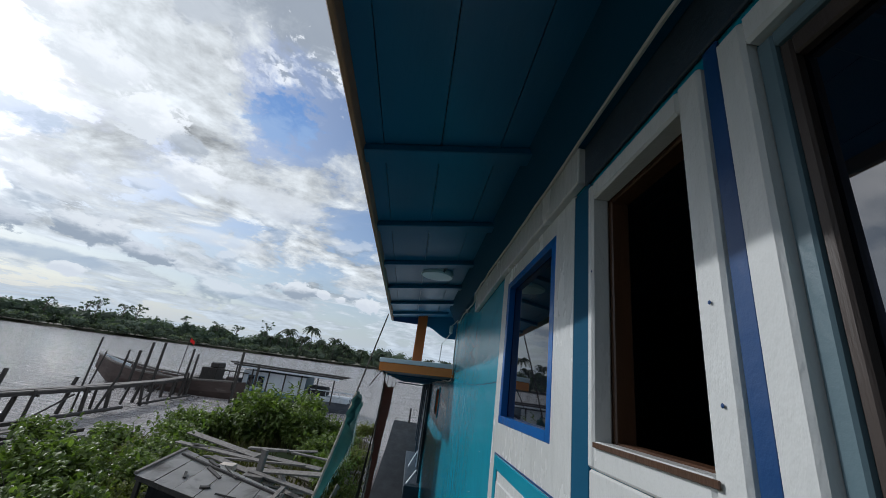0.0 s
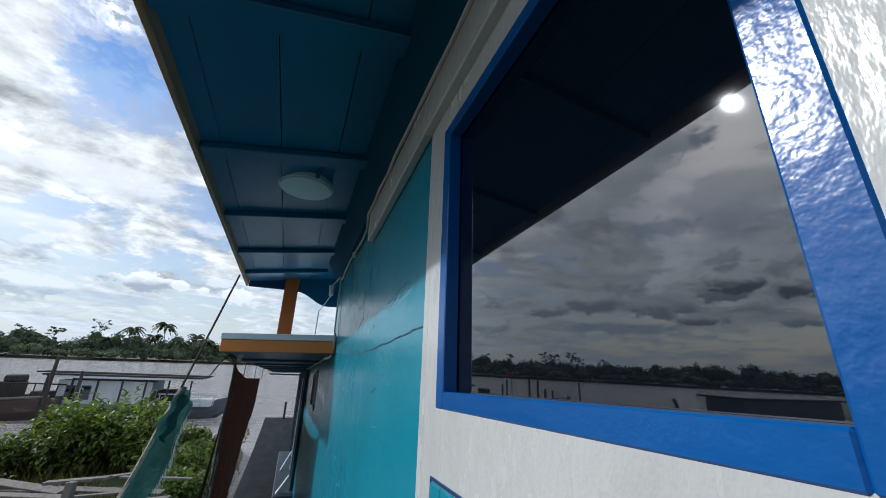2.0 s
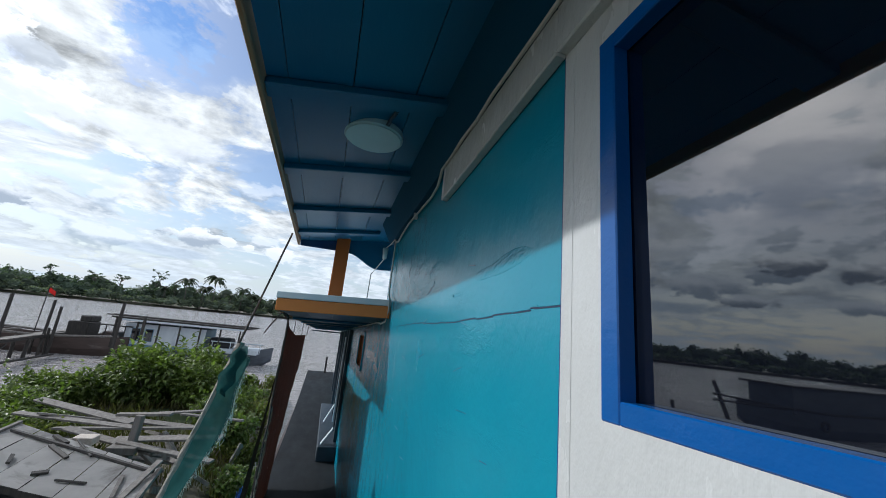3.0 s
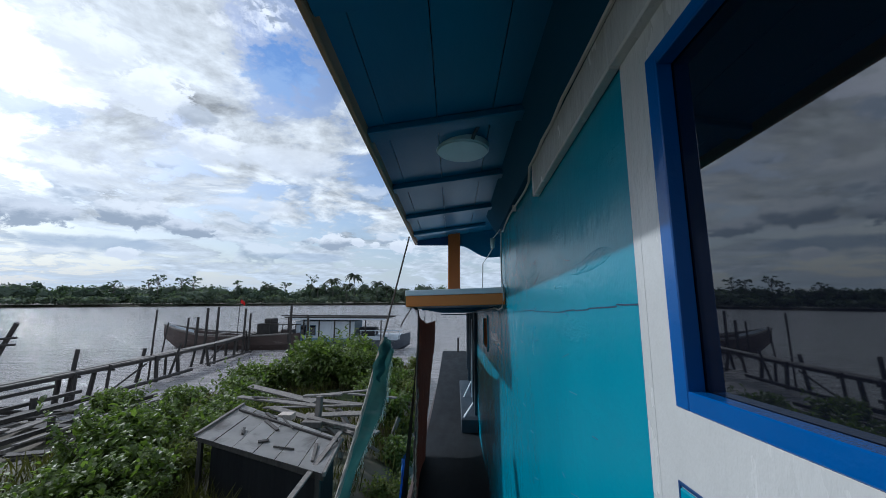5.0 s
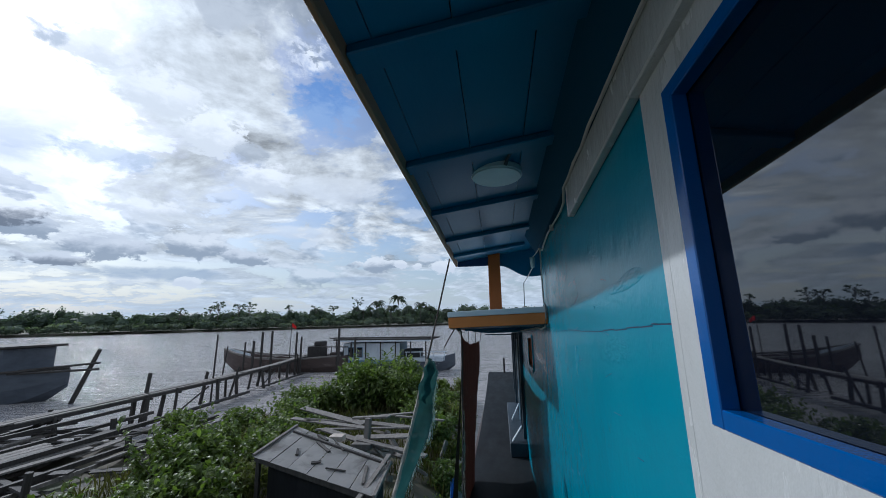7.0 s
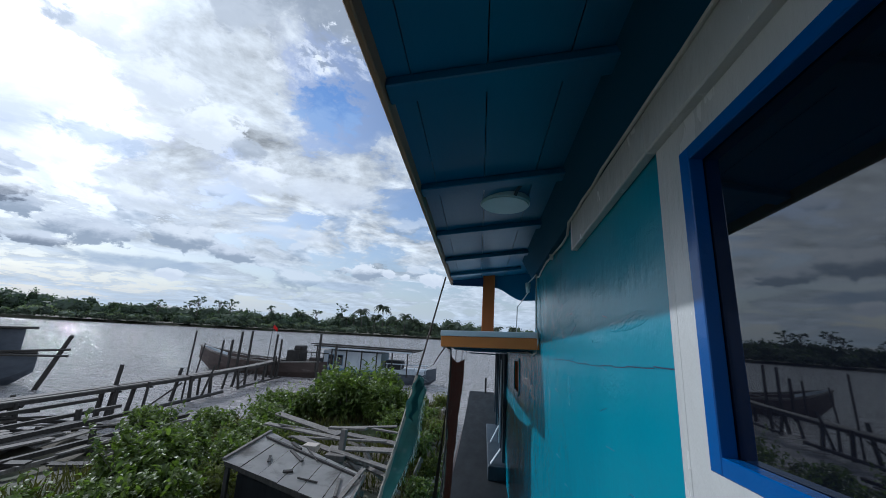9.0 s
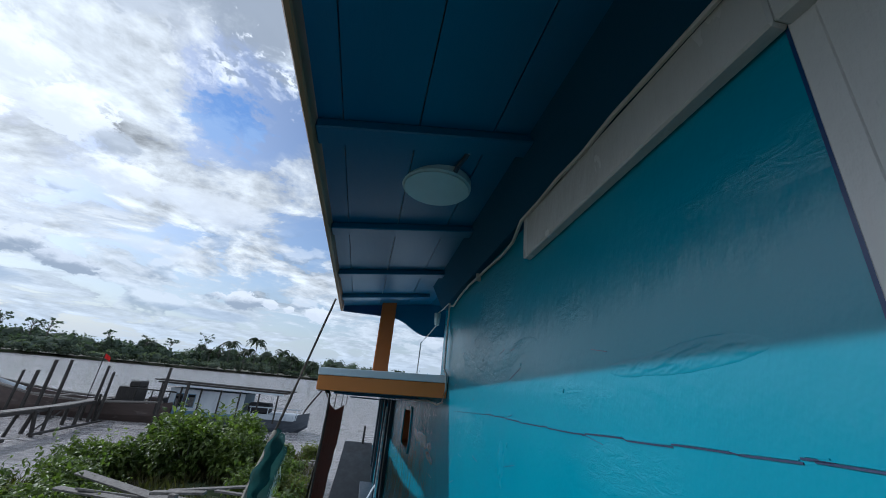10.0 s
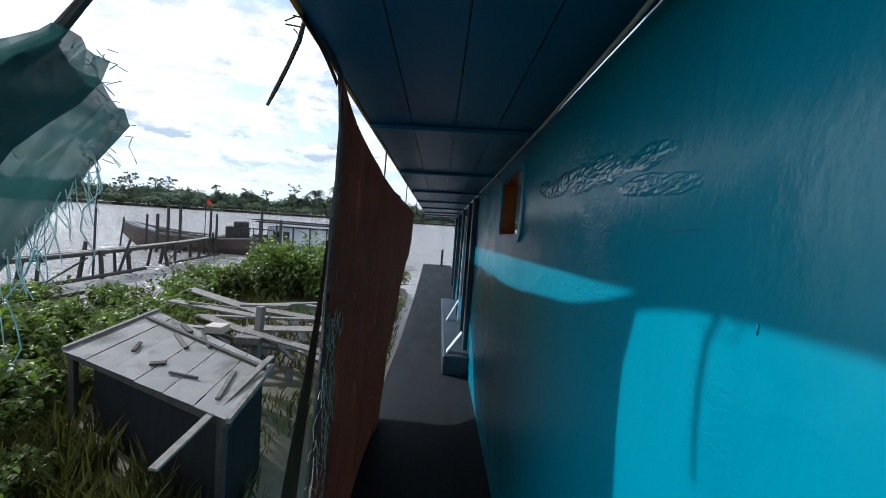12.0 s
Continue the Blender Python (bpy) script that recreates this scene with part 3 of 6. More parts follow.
part("capping", taper(box(0.261, 0.2695, -2.4, 4.88, 5.335, SOF + 0.10, 0.002)), M_PALE, fascia, "pale outer capping strip")
piece("trim_fascia_end", box(0.2905, 3.0, 4.862, 4.882, 5.306, SOF + 0.085, 0.004), M_NAVY, "dark end board of the upper roof", "fascia", kind="structure")

# white beam at the head of the wall
bm = box(W - 0.030, W - 0.001, 1.0, 1.9655, 5.172, 5.287, 0.004)
far_half = box(W - 0.030, W - 0.001, 1.9665, 2.80, 5.172, 5.287, 0.004)
for v in far_half.verts:
    if v.co.z < 5.25:
        v.co.z -= 0.030 * min(1.0, (v.co.y - 1.9665) / 0.4)
join_bm(bm, far_half)
piece("trim_head", bm, M_WHITE, "white painted beam along the top of the wall", "trim", kind="structure")
# sloping board added to fill and darken the shaded corner between wall and soffit
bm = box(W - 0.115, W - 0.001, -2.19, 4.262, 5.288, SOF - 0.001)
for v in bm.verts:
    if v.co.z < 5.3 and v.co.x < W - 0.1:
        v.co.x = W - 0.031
piece("trim_corner_shade", bm, M_CORNER, "added sloping board, dark teal for the shade between wall and soffit", "trim", kind="structure")
# dark board added where the wall head lies in deep shade
piece("trim_head_shade", box(W - 0.011, W - 0.001, -0.98, 0.999, 5.162, 5.287, 0.003), M_DARK, "added board over the windows, dark for the shaded wall top", "trim", kind="structure")
piece("trim_post", box(W - 0.0058, W - 0.001, 1.9335, 1.967, DECK, 5.21, 0.002), M_WHITE, "white painted post beside the door", "trim", kind="structure")
piece("trim_seam", box(W - 0.003, W - 0.0012, 1.9672, 1.972, DECK, 5.172), M_NAVY, "thin dark seam beside the white post", "trim", kind="structure")

# the ragged horizontal seam of the planking
bm = bmesh.new()
lip = bmesh.new()
random.seed(5)
y, z = 1.975, 4.660
while y < 3.75:
    fade = min(1.0, (3.9 - y) / 0.9)
    ln = random.uniform(0.03, 0.13)
    drop = random.uniform(-0.003, 0.003)
    bar((W - 0.0006, y, z), (W - 0.0006, y + ln, z + drop), 0.0014, 0.0024 * fade, bm)
    bar((W - 0.0008, y + 0.004, z + 0.0028), (W - 0.0008, y + ln - 0.004, z + 0.0028 + drop), 0.0018, 0.0014 * fade, lip)
    step = random.choice((-1, 1, 1)) * random.uniform(0.001, 0.005) * fade
    z += drop
    if random.random() < 0.6:
        bar((W - 0.0006, y + ln - 0.002, z), (W - 0.0006, y + ln + 0.012, z + step), 0.0014, 0.0016 * fade, bm)
        y += ln + 0.010
    else:
        y += ln - random.uniform(0.0, 0.02)
    z += step
    z += (4.656 - z) * 0.3
piece("trim_crack", bm, M_CRACK, "thin stepped dark crack along a plank seam", "crack", kind="structure")
piece("trim_crack_lip", lip, M_WALL, "raised paint lip above the cracked seam", "crack", kind="structure")

# drips and runs in the gloss paint
bm = bmesh.new()
for k in range(14):
    y, z = random.uniform(2.2, 6.0), random.choice((random.uniform(3.6, 4.60), random.uniform(4.70, 4.95)))
    h, w = random.uniform(0.003, 0.011), random.uniform(0.0015, 0.003)
    made = bmesh.ops.create_icosphere(bm, subdivisions=1, radius=1.0)["verts"]
    bmesh.ops.transform(bm, matrix=Matrix.Translation((W - 0.0005, y, z)) @ Matrix.Diagonal((0.002, w, h, 1)), verts=made)
tagged(piece("paint_runs", bm, M_WALL, "raised runs in the turquoise gloss paint", "paint", smooth=True), kind="stuff")


def smooth_step(w):
    w = min(1.0, max(0.0, w))
    return 0.5 * w + 0.5 * w * w * (3 - 2 * w)


def wrinkles(y0, y1, z0, z1, slope, seed, tall, paint):
    """A patch of sagging, wrinkled gloss paint standing off the planks."""
    n, m_ = 190, 44
    out = bmesh.new()
    grid_ = []
    for i in range(n + 1):
        r = []
        for j in range(m_ + 1):
            u, v = i / n, j / m_
            y, z = y0 + (y1 - y0) * u, z0 + (z1 - z0) * v + slope * (u - 0.5)
            edge = max(0.0, 1 - ((2 * u - 1) ** 2 + (2 * v - 1) ** 2) + 0.8 * noise.noise((y * 7, z * 13, seed)))
            fold = 1 - abs(noise.noise((y * 22 + z * 30, z * 70, seed * 3.1))) * 2.4
            fine_ = 1 - abs(noise.noise((y * 52, z * 105 + y * 30, seed * 1.7))) * 2.0
            h = 0.0013 * smooth_step(edge * 2) + smooth_step(edge * 0.9) * tall * (0.15 + 0.5 * max(0.0, fold) + 0.4 * fine_)
            r.append(out.verts.new((W + 0.0012 - h, y, z)))
        grid_.append(r)
    for a, b in zip(grid_, grid_[1:]):
        for j in range(m_):
            out.faces.new((a[j], b[j], b[j + 1], a[j + 1]))
    bmesh.ops.recalc_face_normals(out, faces=out.faces)
    if sum(f.normal.x for f in out.faces) > 0:
        bmesh.ops.reverse_faces(out, faces=out.faces)
    tagged(piece("paint_wrinkles", out, paint, "wrinkled sagging skin of turquoise gloss paint", "paint", smooth=True), kind="stuff")


wrinkles(4.29, 5.40, 4.385, 4.475, 0.035, 1.0, 0.0040, M_SKIN)
wrinkles(4.28, 4.60, 4.33, 4.39, 0.02, 2.0, 0.0022, M_SKIN)
wrinkles(2.75, 3.75, 4.82, 4.98, 0.10, 3.0, 0.0012, M_WALL)
wrinkles(1.985, 2.45, 4.755, 4.805, -0.02, 4.0, 0.0012, M_WALL)

# scratches in the paint
bm = bmesh.new()
random.seed(14)
for k in range(34):
    y, z = random.uniform(2.1, 5.4), random.uniform(3.9, 4.95)
    ln = random.uniform(0.015, 0.11)
    bar((W - 0.0004, y, z), (W - 0.0004, y + ln, z + ln * random.uniform(-0.35, 0.2)), 0.0012, random.uniform(0.0006, 0.0014), bm)
tagged(piece("paint_scratches", bm, M_NAVY, "thin dark scratches in the turquoise paint", "scratch"), kind="stuff")


# ---- doors and windows of the upper cabin ----
def panel_door(y0, y1, z_top, win, name, label):
    """A white panelled door leaf with a framed window in the upper half and a raised panel below."""
    a, b, c, d = win
    base = (W, (y0 + y1) / 2, DECK + 0.05)
    door = thing(name, base, label, "door", kind="structure")
    x0, x1 = W - 0.006, W + 0.02
    part("leaf", strips(x0, x1, y0, y1, DECK + 0.05, z_top, [(a + 0.012, b - 0.012, c + 0.012, d - 0.012)]), M_WHITE, door)
    return door


door_a = panel_door(1.075, 1.933, 5.215, (1.222, 1.862, 4.495, 5.108), "door_1", "white gloss door with a blue framed tinted window and raised panel")
win = part("window_frame", frame_bm(W - 0.008, W + 0.021, 1.222, 1.862, 4.495, 5.108, 0.036, 0.030, 0.002), M_BLUE, door_a, "bright blue gloss window frame")
part("pane", box(W + 0.0215, W + 0.027, 1.24, 1.844, 4.513, 5.09), M_GLASS, win, "dark tinted reflecting glass")
part("panel_moulding", frame_bm(W - 0.011, W - 0.0062, 1.17, 1.868, 3.62, 4.375, 0.05, 0.05, 0.003), M_WALL, door_a, "turquoise moulding round the lower panel")
part("raised_panel", box(W - 0.015, W - 0.0062, 1.245, 1.793, 3.70, 4.295, 0.005), M_WHITE, door_a, "white raised panel")
part("panel_outline", frame_bm(W - 0.009, W - 0.0061, 1.163, 1.875, 3.613, 4.382, 0.006, 0.006, 0.001), M_NAVY, door_a, "dark blue outline of the panel")
# narrow shutter frame, open to the dim cabin
win_b = thing("window_1", (W, 0.77, 4.40), "white framed narrow window open to the dim cabin", "window", kind="structure")
bm = bmesh.new()
for y0, y1, z0, z1 in ((0.562, 0.616, 4.485, 5.14), (0.946, 0.972, 4.485, 5.14), (0.6165, 0.9455, 4.485, 4.537), (0.6165, 0.9455, 5.092, 5.14)):
    box(W - 0.014, W + 0.03, y0, y1, z0, z1, 0.005, bm)
part("window_frame", bm, M_WHITE, win_b)
part("lining", frame_bm(W + 0.0305, W + 0.075, 0.598, 0.962, 4.52, 5.105, 0.026, 0.02, 0.003), M_BROWNWOOD, win_b, "brown varnished wooden lining")
part("apron", box(W - 0.012, W - 0.001, 0.565, 0.969, 3.4, 4.483, 0.004), M_WHITE, win_b, "white painted board below the window")
part("apron_panel", box(W - 0.017, W - 0.0122, 0.62, 0.915, 3.6, 4.42, 0.003), M_WALL, win_b, "turquoise panel")
part("sill_bead", box(W - 0.02, W - 0.0165, 0.60, 0.935, 4.526, 4.536, 0.001), M_BROWNWOOD, win_b, "worn brown sill edge")
for y, z in ((0.592, 4.50), (0.588, 4.75), (0.945, 4.9), (0.585, 4.62)):
    made = bmesh.new()
    bmesh.ops.create_icosphere(made, subdivisions=1, radius=0.0032, matrix=Matrix.Translation((W - 0.0165, y, z)) @ Matrix.Diagonal((0.4, 1, 1, 1)))
    part("nail_head", made, M_NAVY, win_b, "dark nail head")
# wall strip coloured darker, as it lies in shade between the frames
piece("trim_jamb", box(W - 0.008, W - 0.001, 0.978, 1.07, DECK, 5.16, 0.002), M_CORNER, "turquoise strip between the window frames, darkened for shade", "trim", kind="structure")
piece("trim_jamb_blue", box(W - 0.008, W - 0.001, 0.527, 0.558, DECK, 5.16, 0.002), M_NAVY, "dark blue strip between the white frames", "trim", kind="structure")

# sliding door with glass, next to it
door_c = thing("door_2", (W, 0.0, DECK + 0.05), "white framed glazed door standing half open", "door", kind="structure")
part("door_frame", frame_bm(W - 0.014, W + 0.012, -0.50, 0.526, DECK, 5.14, 0.048, 0.05, 0.005), M_WHITE, door_c)
part("stop", frame_bm(W + 0.002, W + 0.02, -0.452, 0.4775, DECK + 0.051, 5.089, 0.024, 0.024, 0.003), M_REVEAL, door_c, "inner stop, white paint turned grey teal for shade")
part("pane", box(W + 0.0245, W + 0.029, -0.42, 0.445, 2.9, 5.05), M_GLASS, door_c, "dark tinted reflecting glass")
part("sash", frame_bm(W + 0.008, W + 0.024, -0.4275, 0.453, DECK + 0.0755, 5.0645, 0.016, 0.03, 0.003), M_DARKWOOD, door_c, "dark brown wooden sash")

# ---- porthole of the lower cabin ----
port = thing("window_2", (W, 5.88, 4.23), "orange rimmed rounded porthole window in the lower wall", "window", kind="structure")


def rounded(y0, y1, z0, z1, r, n=5):
    pts = []
    for cy, cz, s in ((y1 - r, z1 - r, 0), (y0 + r, z1 - r, 90), (y0 + r, z0 + r, 180), (y1 - r, z0 + r, 270)):
        for k in range(n + 1):
            w = radians(s + 90 * k / n)
            pts.append((cy + r * math.cos(w), cz + r * math.sin(w)))
    return pts


def ring(x0, x1, outer, inner):
    out = bmesh.new()
    n = len(outer)
    v = [[out.verts.new((x, *p)) for p in loop] for x, loop in ((x0, outer), (x0, inner), (x1, inner), (x1, outer))]
    for a, b in zip(v, v[1:] + v[:1]):
        for k in range(n):
            out.faces.new((a[k], a[(k + 1) % n], b[(k + 1) % n], b[k]))
    bmesh.ops.recalc_face_normals(out, faces=out.faces)
    return out


o, i_ = rounded(5.535, 6.235, 4.23, 4.635, 0.08), rounded(5.58, 6.19, 4.27, 4.60, 0.055)
part("rim", ring(W - 0.012, W - 0.0005, o, i_), M_WALL, port, "turquoise outer rim")
part("lining", ring(W - 0.0004, W + 0.09, rounded(5.565, 6.205, 4.25, 4.62, 0.06), rounded(5.585, 6.185, 4.275, 4.595, 0.05)), M_PILLAR, port, "orange brown painted lining")

# ---- lower roof with its banded edge ----
AW = 4.70


def skew(bm):
    """The end of the lower roof is cut at a slant and rises slightly to the wall."""
    for v in bm.verts:
        if v.co.y < 4.3:
            v.co.y -= 0.2 * (v.co.x - 0.279)
        v.co.z += 0.026 * max(0.0, min(v.co.x, W) - 0.279)
    return bm


bm = bmesh.new()
for k in range(4):
    a = 0.30 + 0.182 * k
    box(a + 0.002, a + 0.18, 4.165, 13.4, AW, AW + 0.018, 0, bm)
piece("ceiling_lower", skew(bm), M_SOFFIT, "teal painted plank soffit over the side deck", "ceiling", kind="structure")
piece("ceiling_lower_inner", box(1.091, 2.9, 4.28, 13.4, AW + 0.021, AW + 0.04), M_INNER, "dim ceiling of the lower cabin", "ceiling", kind="structure")
piece("roof_lower", skew(box(0.30, W - 0.001, 4.165, 13.4, AW + 0.0205, 4.805)), M_PALE, "flat pale roof of the lower cabin", "roof", kind="structure")
piece("roof_lower_mid", box(W + 0.061, 3.0, 4.275, 13.4, AW + 0.05, 4.83), M_PALE, "flat pale roof of the lower cabin", "roof", kind="structure")
band = piece("trim_band", skew(box(0.279, 1.0285, 4.141, 4.164, 4.777, 4.819, 0.003)), M_PALE, "pale blue band along the end of the lower roof", "fascia", kind="structure")
part("orange_band", skew(box(0.285, 1.0265, 4.149, 4.164, 4.694, 4.776, 0.003)), M_ORANGE, band, "orange painted band")
side = piece("trim_band_side", box(0.279, 0.299, 4.166, 13.4, 4.777, 4.819, 0.003), M_PALE, "pale blue band along the side of the lower roof", "fascia", kind="structure")
part("orange_band", box(0.285, 0.299, 4.166, 13.4, 4.694, 4.776, 0.003), M_ORANGE, side, "orange painted band")
for y in (5.4, 6.6, 7.8, 9.0, 10.2, 11.4, 12.3, 13.3):
    piece("trim_rib_lower", skew(box(0.30, 1.028, y - 0.03, y + 0.03, AW - 0.020, AW - 0.0005, 0.004)), M_SOFFIT, "teal painted cross beam under the lower soffit", "beam", "lower soffit beams", "structure")
piece("trim_rod", tube([(0.2, 13.35, 4.64), (1.02, 13.35, 4.64)], 0.018), M_DARK, "dark bar across the end of the awning", "bar", kind="structure")

# roof pillar and the arched bracket at the end of the upper roof
piece("roof_pillar", box(0.595, 0.71, 4.77, 4.835, 4.806, SOF - 0.001, 0.006), M_PILLAR, "orange painted wooden pillar standing on the lower roof", "pillar")
up, dn = [], []
for k in range(13):
    u = k / 12
    x = 0.70 + 0.52 * u
    up.append((x, SOF - 0.002))
    dn.append((x, 5.298 - 0.115 * (0.5 - 0.5 * math.cos(math.pi * min(1, u / 0.55))) + (0.04 * max(0, u - 0.6))))
bm = bmesh.new()
loops = []
for y in (4.838, 4.86):
    loops.append([bm.verts.new((x, y, z)) for x, z in up] + [bm.verts.new((x, y, z)) for x, z in reversed(dn)])
n = len(loops[0])
for k in range(n):
    bm.faces.new((loops[0][k], loops[0][(k + 1) % n], loops[1][(k + 1) % n], loops[1][k]))
for lp in loops:
    h = len(lp) // 2
    for k in range(h - 1):
        bm.faces.new((lp[k], lp[k + 1], lp[n - 2 - k], lp[n - 1 - k]))
bmesh.ops.recalc_face_normals(bm, faces=bm.faces)
piece("trim_arch", bm, M_SOFFIT, "dark teal arched bracket board under the roof end", "bracket", kind="structure")

# ---- ceiling lamp ----
lamp = thing("ceiling_lamp", (0.70, 2.869, SOF - 0.070), "round pale ceiling lamp, switched off, under the soffit", "lamp")


def disc(cx, cy, z0, z1, r, bevel=0.0, sides=40):
    out = bmesh.new()
    bmesh.ops.create_cone(out, cap_ends=True, segments=sides, radius1=r, radius2=r, depth=z1 - z0, matrix=Matrix.Translation((cx, cy, (z0 + z1) / 2)))
    if bevel:
        es = [e for e in out.edges if abs(e.verts[0].co.z - e.verts[1].co.z) < 1e-6]
        bmesh.ops.bevel(out, geom=es, offset=bevel, segments=3, affect="EDGES")
    return out


part("diffuser", disc(0.70, 2.869, SOF - 0.070, SOF - 0.030, 0.122, 0.008), M_LAMP, lamp, smooth=False)
part("base_plate", disc(0.70, 2.869, SOF - 0.0295, SOF - 0.001, 0.105), M_WHITE, lamp, "white base ring")
part("strap", tube([(0.765, 2.665, SOF - 0.034), (0.760, 2.70, SOF - 0.038), (0.748, 2.735, SOF - 0.046), (0.742, 2.752, SOF - 0.060)], 0.0085, sides=6), M_DARK, lamp, "bent black strap")
part("connector", tube([(0.766, 2.652, SOF - 0.034), (0.765, 2.668, SOF - 0.034)], 0.010, sides=8), M_WHITE, lamp, "small white connector")
for dx in (-0.09, 0.10):
    part("bracket", bar((0.70 + dx, 2.775, SOF - 0.012), (0.70 + dx * 1.3, 2.735, SOF - 0.004), 0.006, 0.012), M_WHITE, lamp)

# ---- cable and conduit along the wall head ----
random.seed(8)
pts = []
y = 0.2
while y < 4.05:
    pts.append((W - 0.012 - 0.006 * random.random() - (0.022 if y < 2.82 else 0), y, (5.272 - 0.010 * math.sin(y * 5) - 0.018 * random.random() if y > 2.80 else 5.281 + 0.003 * random.random() - 0.003 * math.sin(y * 5))))
    y += 0.13
pts += [(W - 0.014, 4.07, 5.27)]
cable = thing("wall_cable", (W - 0.02, 2.2, 5.27), "white cable stapled along the top of the wall", "cable")
part("cable_run", tube(pts, 0.006, sides=6), M_CABLE, cable)
part("staple", box(W - 0.026, W - 0.003, 3.40, 3.41, 5.245, 5.283, 0.002), M_WHITE, cable)
pipe = [(W - 0.016, 4.075, 5.295), (W - 0.017, 4.072, 5.05), (W - 0.016, 4.075, 4.88), (W - 0.017, 3.985, 4.845), (W - 0.018, 3.965, 4.76), (W - 0.03, 3.98, 4.69), (W - 0.05, 4.04, 4.675), (W - 0.06, 4.12, 4.685),
        (W - 0.035, 4.5, 4.695), (W - 0.025, 5.2, 4.695), (W - 0.02, 6.2, 4.70), (W - 0.02, 7.5, 4.70)]
piece("conduit", tube(pipe, 0.006, sides=8), M_CABLE, "white conduit running down the wall and under the lower roof", "conduit", smooth=True)
socket = thing("lamp_socket", (0.90, 4.5, 5.16), "small white lamp socket hanging on its wire", "socket")
part("socket_body", tube([(0.965, 4.22, 5.245), (0.965, 4.22, 5.20), (0.965, 4.22, 5.165)], 0.022, sides=12, taper=0.7), M_LAMP, socket, smooth=True)
part("wire", tube([(W - 0.02, 4.075, 5.29), (0.99, 4.16, 5.265), (0.965, 4.22, 5.245)], 0.004, sides=6), M_CABLE, socket)
part("drop_wire", tube([(0.965, 4.22, 5.165), (0.93, 4.37, 5.11), (0.90, 4.44, 5.07), (0.895, 4.45, 4.81)], 0.004, sides=6), M_CABLE, socket)

# ---- side deck, hull ----
def sheer(y):
    return DECK + (0.59 * ((y - 7.5) / 7.4) ** 1.6 if y > 7.5 else 0.0)


ys = [-2.4 + 0.5 * k for k in range(36)]
ys = [y for y in ys if y <= 14.8] + [14.9]
bm = bmesh.new()
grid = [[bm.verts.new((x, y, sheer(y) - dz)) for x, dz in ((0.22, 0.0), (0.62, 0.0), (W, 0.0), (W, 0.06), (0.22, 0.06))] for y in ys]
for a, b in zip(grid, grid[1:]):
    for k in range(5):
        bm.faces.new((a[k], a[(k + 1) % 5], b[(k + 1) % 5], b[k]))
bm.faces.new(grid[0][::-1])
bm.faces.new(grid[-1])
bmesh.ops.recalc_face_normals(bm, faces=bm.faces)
piece("floor_deck", bm, M_DECK, "worn grey side deck of the boat, coloured near black for shade", "deck", kind="structure")
piece("floor_cabin", box(W + 0.001, 2.9, -2.2, 14.0, DECK - 0.06, DECK - 0.002), M_INNER, "dim cabin floor", "floor", kind="structure")
piece("trim_coaming", box(0.76, W - 0.001, 7.6, 12.6, DECK, DECK + 0.20, 0.01), M_DARK, "dark low coaming along the cabin foot", "coaming", kind="structure")
bm = bmesh.new()
secs = []
for y in ys:
    u = max(0.0, (y - 9.0) / 7.0)
    half = 1.45 * (1 - u ** 2 * 0.5)
    cx = 1.62
    t = sheer(y) - 0.0605
    prof = [(-1.0, 1.0), (-0.99, 0.62), (-0.9, 0.25), (-0.6, -0.05), (0, -0.18), (0.6, -0.05), (0.9, 0.25), (0.99, 0.62), (1.0, 1.0)]
    secs.append([bm.verts.new((cx + s * (1.40 if s < 0 else half), y, -0.5 + (t + 0.5) * max(h, -0.18))) for s, h in prof])
for a, b in zip(secs, secs[1:]):
    for k in range(8):
        bm.faces.new((a[k], a[k + 1], b[k + 1], b[k]))
bm.faces.new(secs[0])
bm.faces.new(secs[-1][::-1])
bmesh.ops.recalc_face_normals(bm, faces=bm.faces)
piece("boat_hull", bm, M_HULL, "teal painted wooden hull of the moored boat", "hull", kind="structure")
piece("trim_rail", box(0.17, 0.219, -2.4, 13.2, DECK - 0.12, DECK - 0.002, 0.01), M_BROWNWOOD, "brown rubbing strake along the deck edge", "strake", kind="structure")

# posts and boards along the lower cabin side
for y0, y1 in ((7.86, 8.04), (8.56, 8.66), (9.76, 9.9), (11.22, 11.36), (12.5, 12.62)):
    piece("cabin_post", box(W - 0.05, W - 0.001, y0, y1, DECK + 0.2005 if y0 > 7.6 else DECK, AW - 0.025, 0.005), M_DARK, "dark painted post along the lower cabin side", "post", "cabin side posts")
for y, z0, z1, x in ((7.75, 3.0, 3.22, 0.90), (9.3, 3.0, 3.3, 0.93)):
    piece("leaning_board", bar((x - 0.10, y, z0 + 0.002), (x + 0.05, y, z1), 0.11, 0.014, bevel=0.002), M_CABWHITE, "small pale board leaning on the cabin side", "board", "leaning boards")
bm = bar((0.995, 9.2, 4.55), (0.985, 9.2, 3.02), 0.05, 0.02)
piece("pale_strip", bm, M_CABWHITE, "narrow pale strip of wood standing by the cabin side", "strip")
piece("bow_post", box(0.72, 0.78, 14.7, 14.8, sheer(14.75) - 0.01, 3.85, 0.006), M_POST, "dark wooden post at the end of the side deck", "post")

# ---- brown tarpaulin hung from the lower roof edge ----
random.seed(11)


def along(points, u):
    """The value at u on a polyline of (u, value)."""
    for (a, p), (b, q) in zip(points, points[1:]):
        if u <= b:
            return p + (q - p) * smooth_step((u - a) / (b - a))
    return points[-1][1]


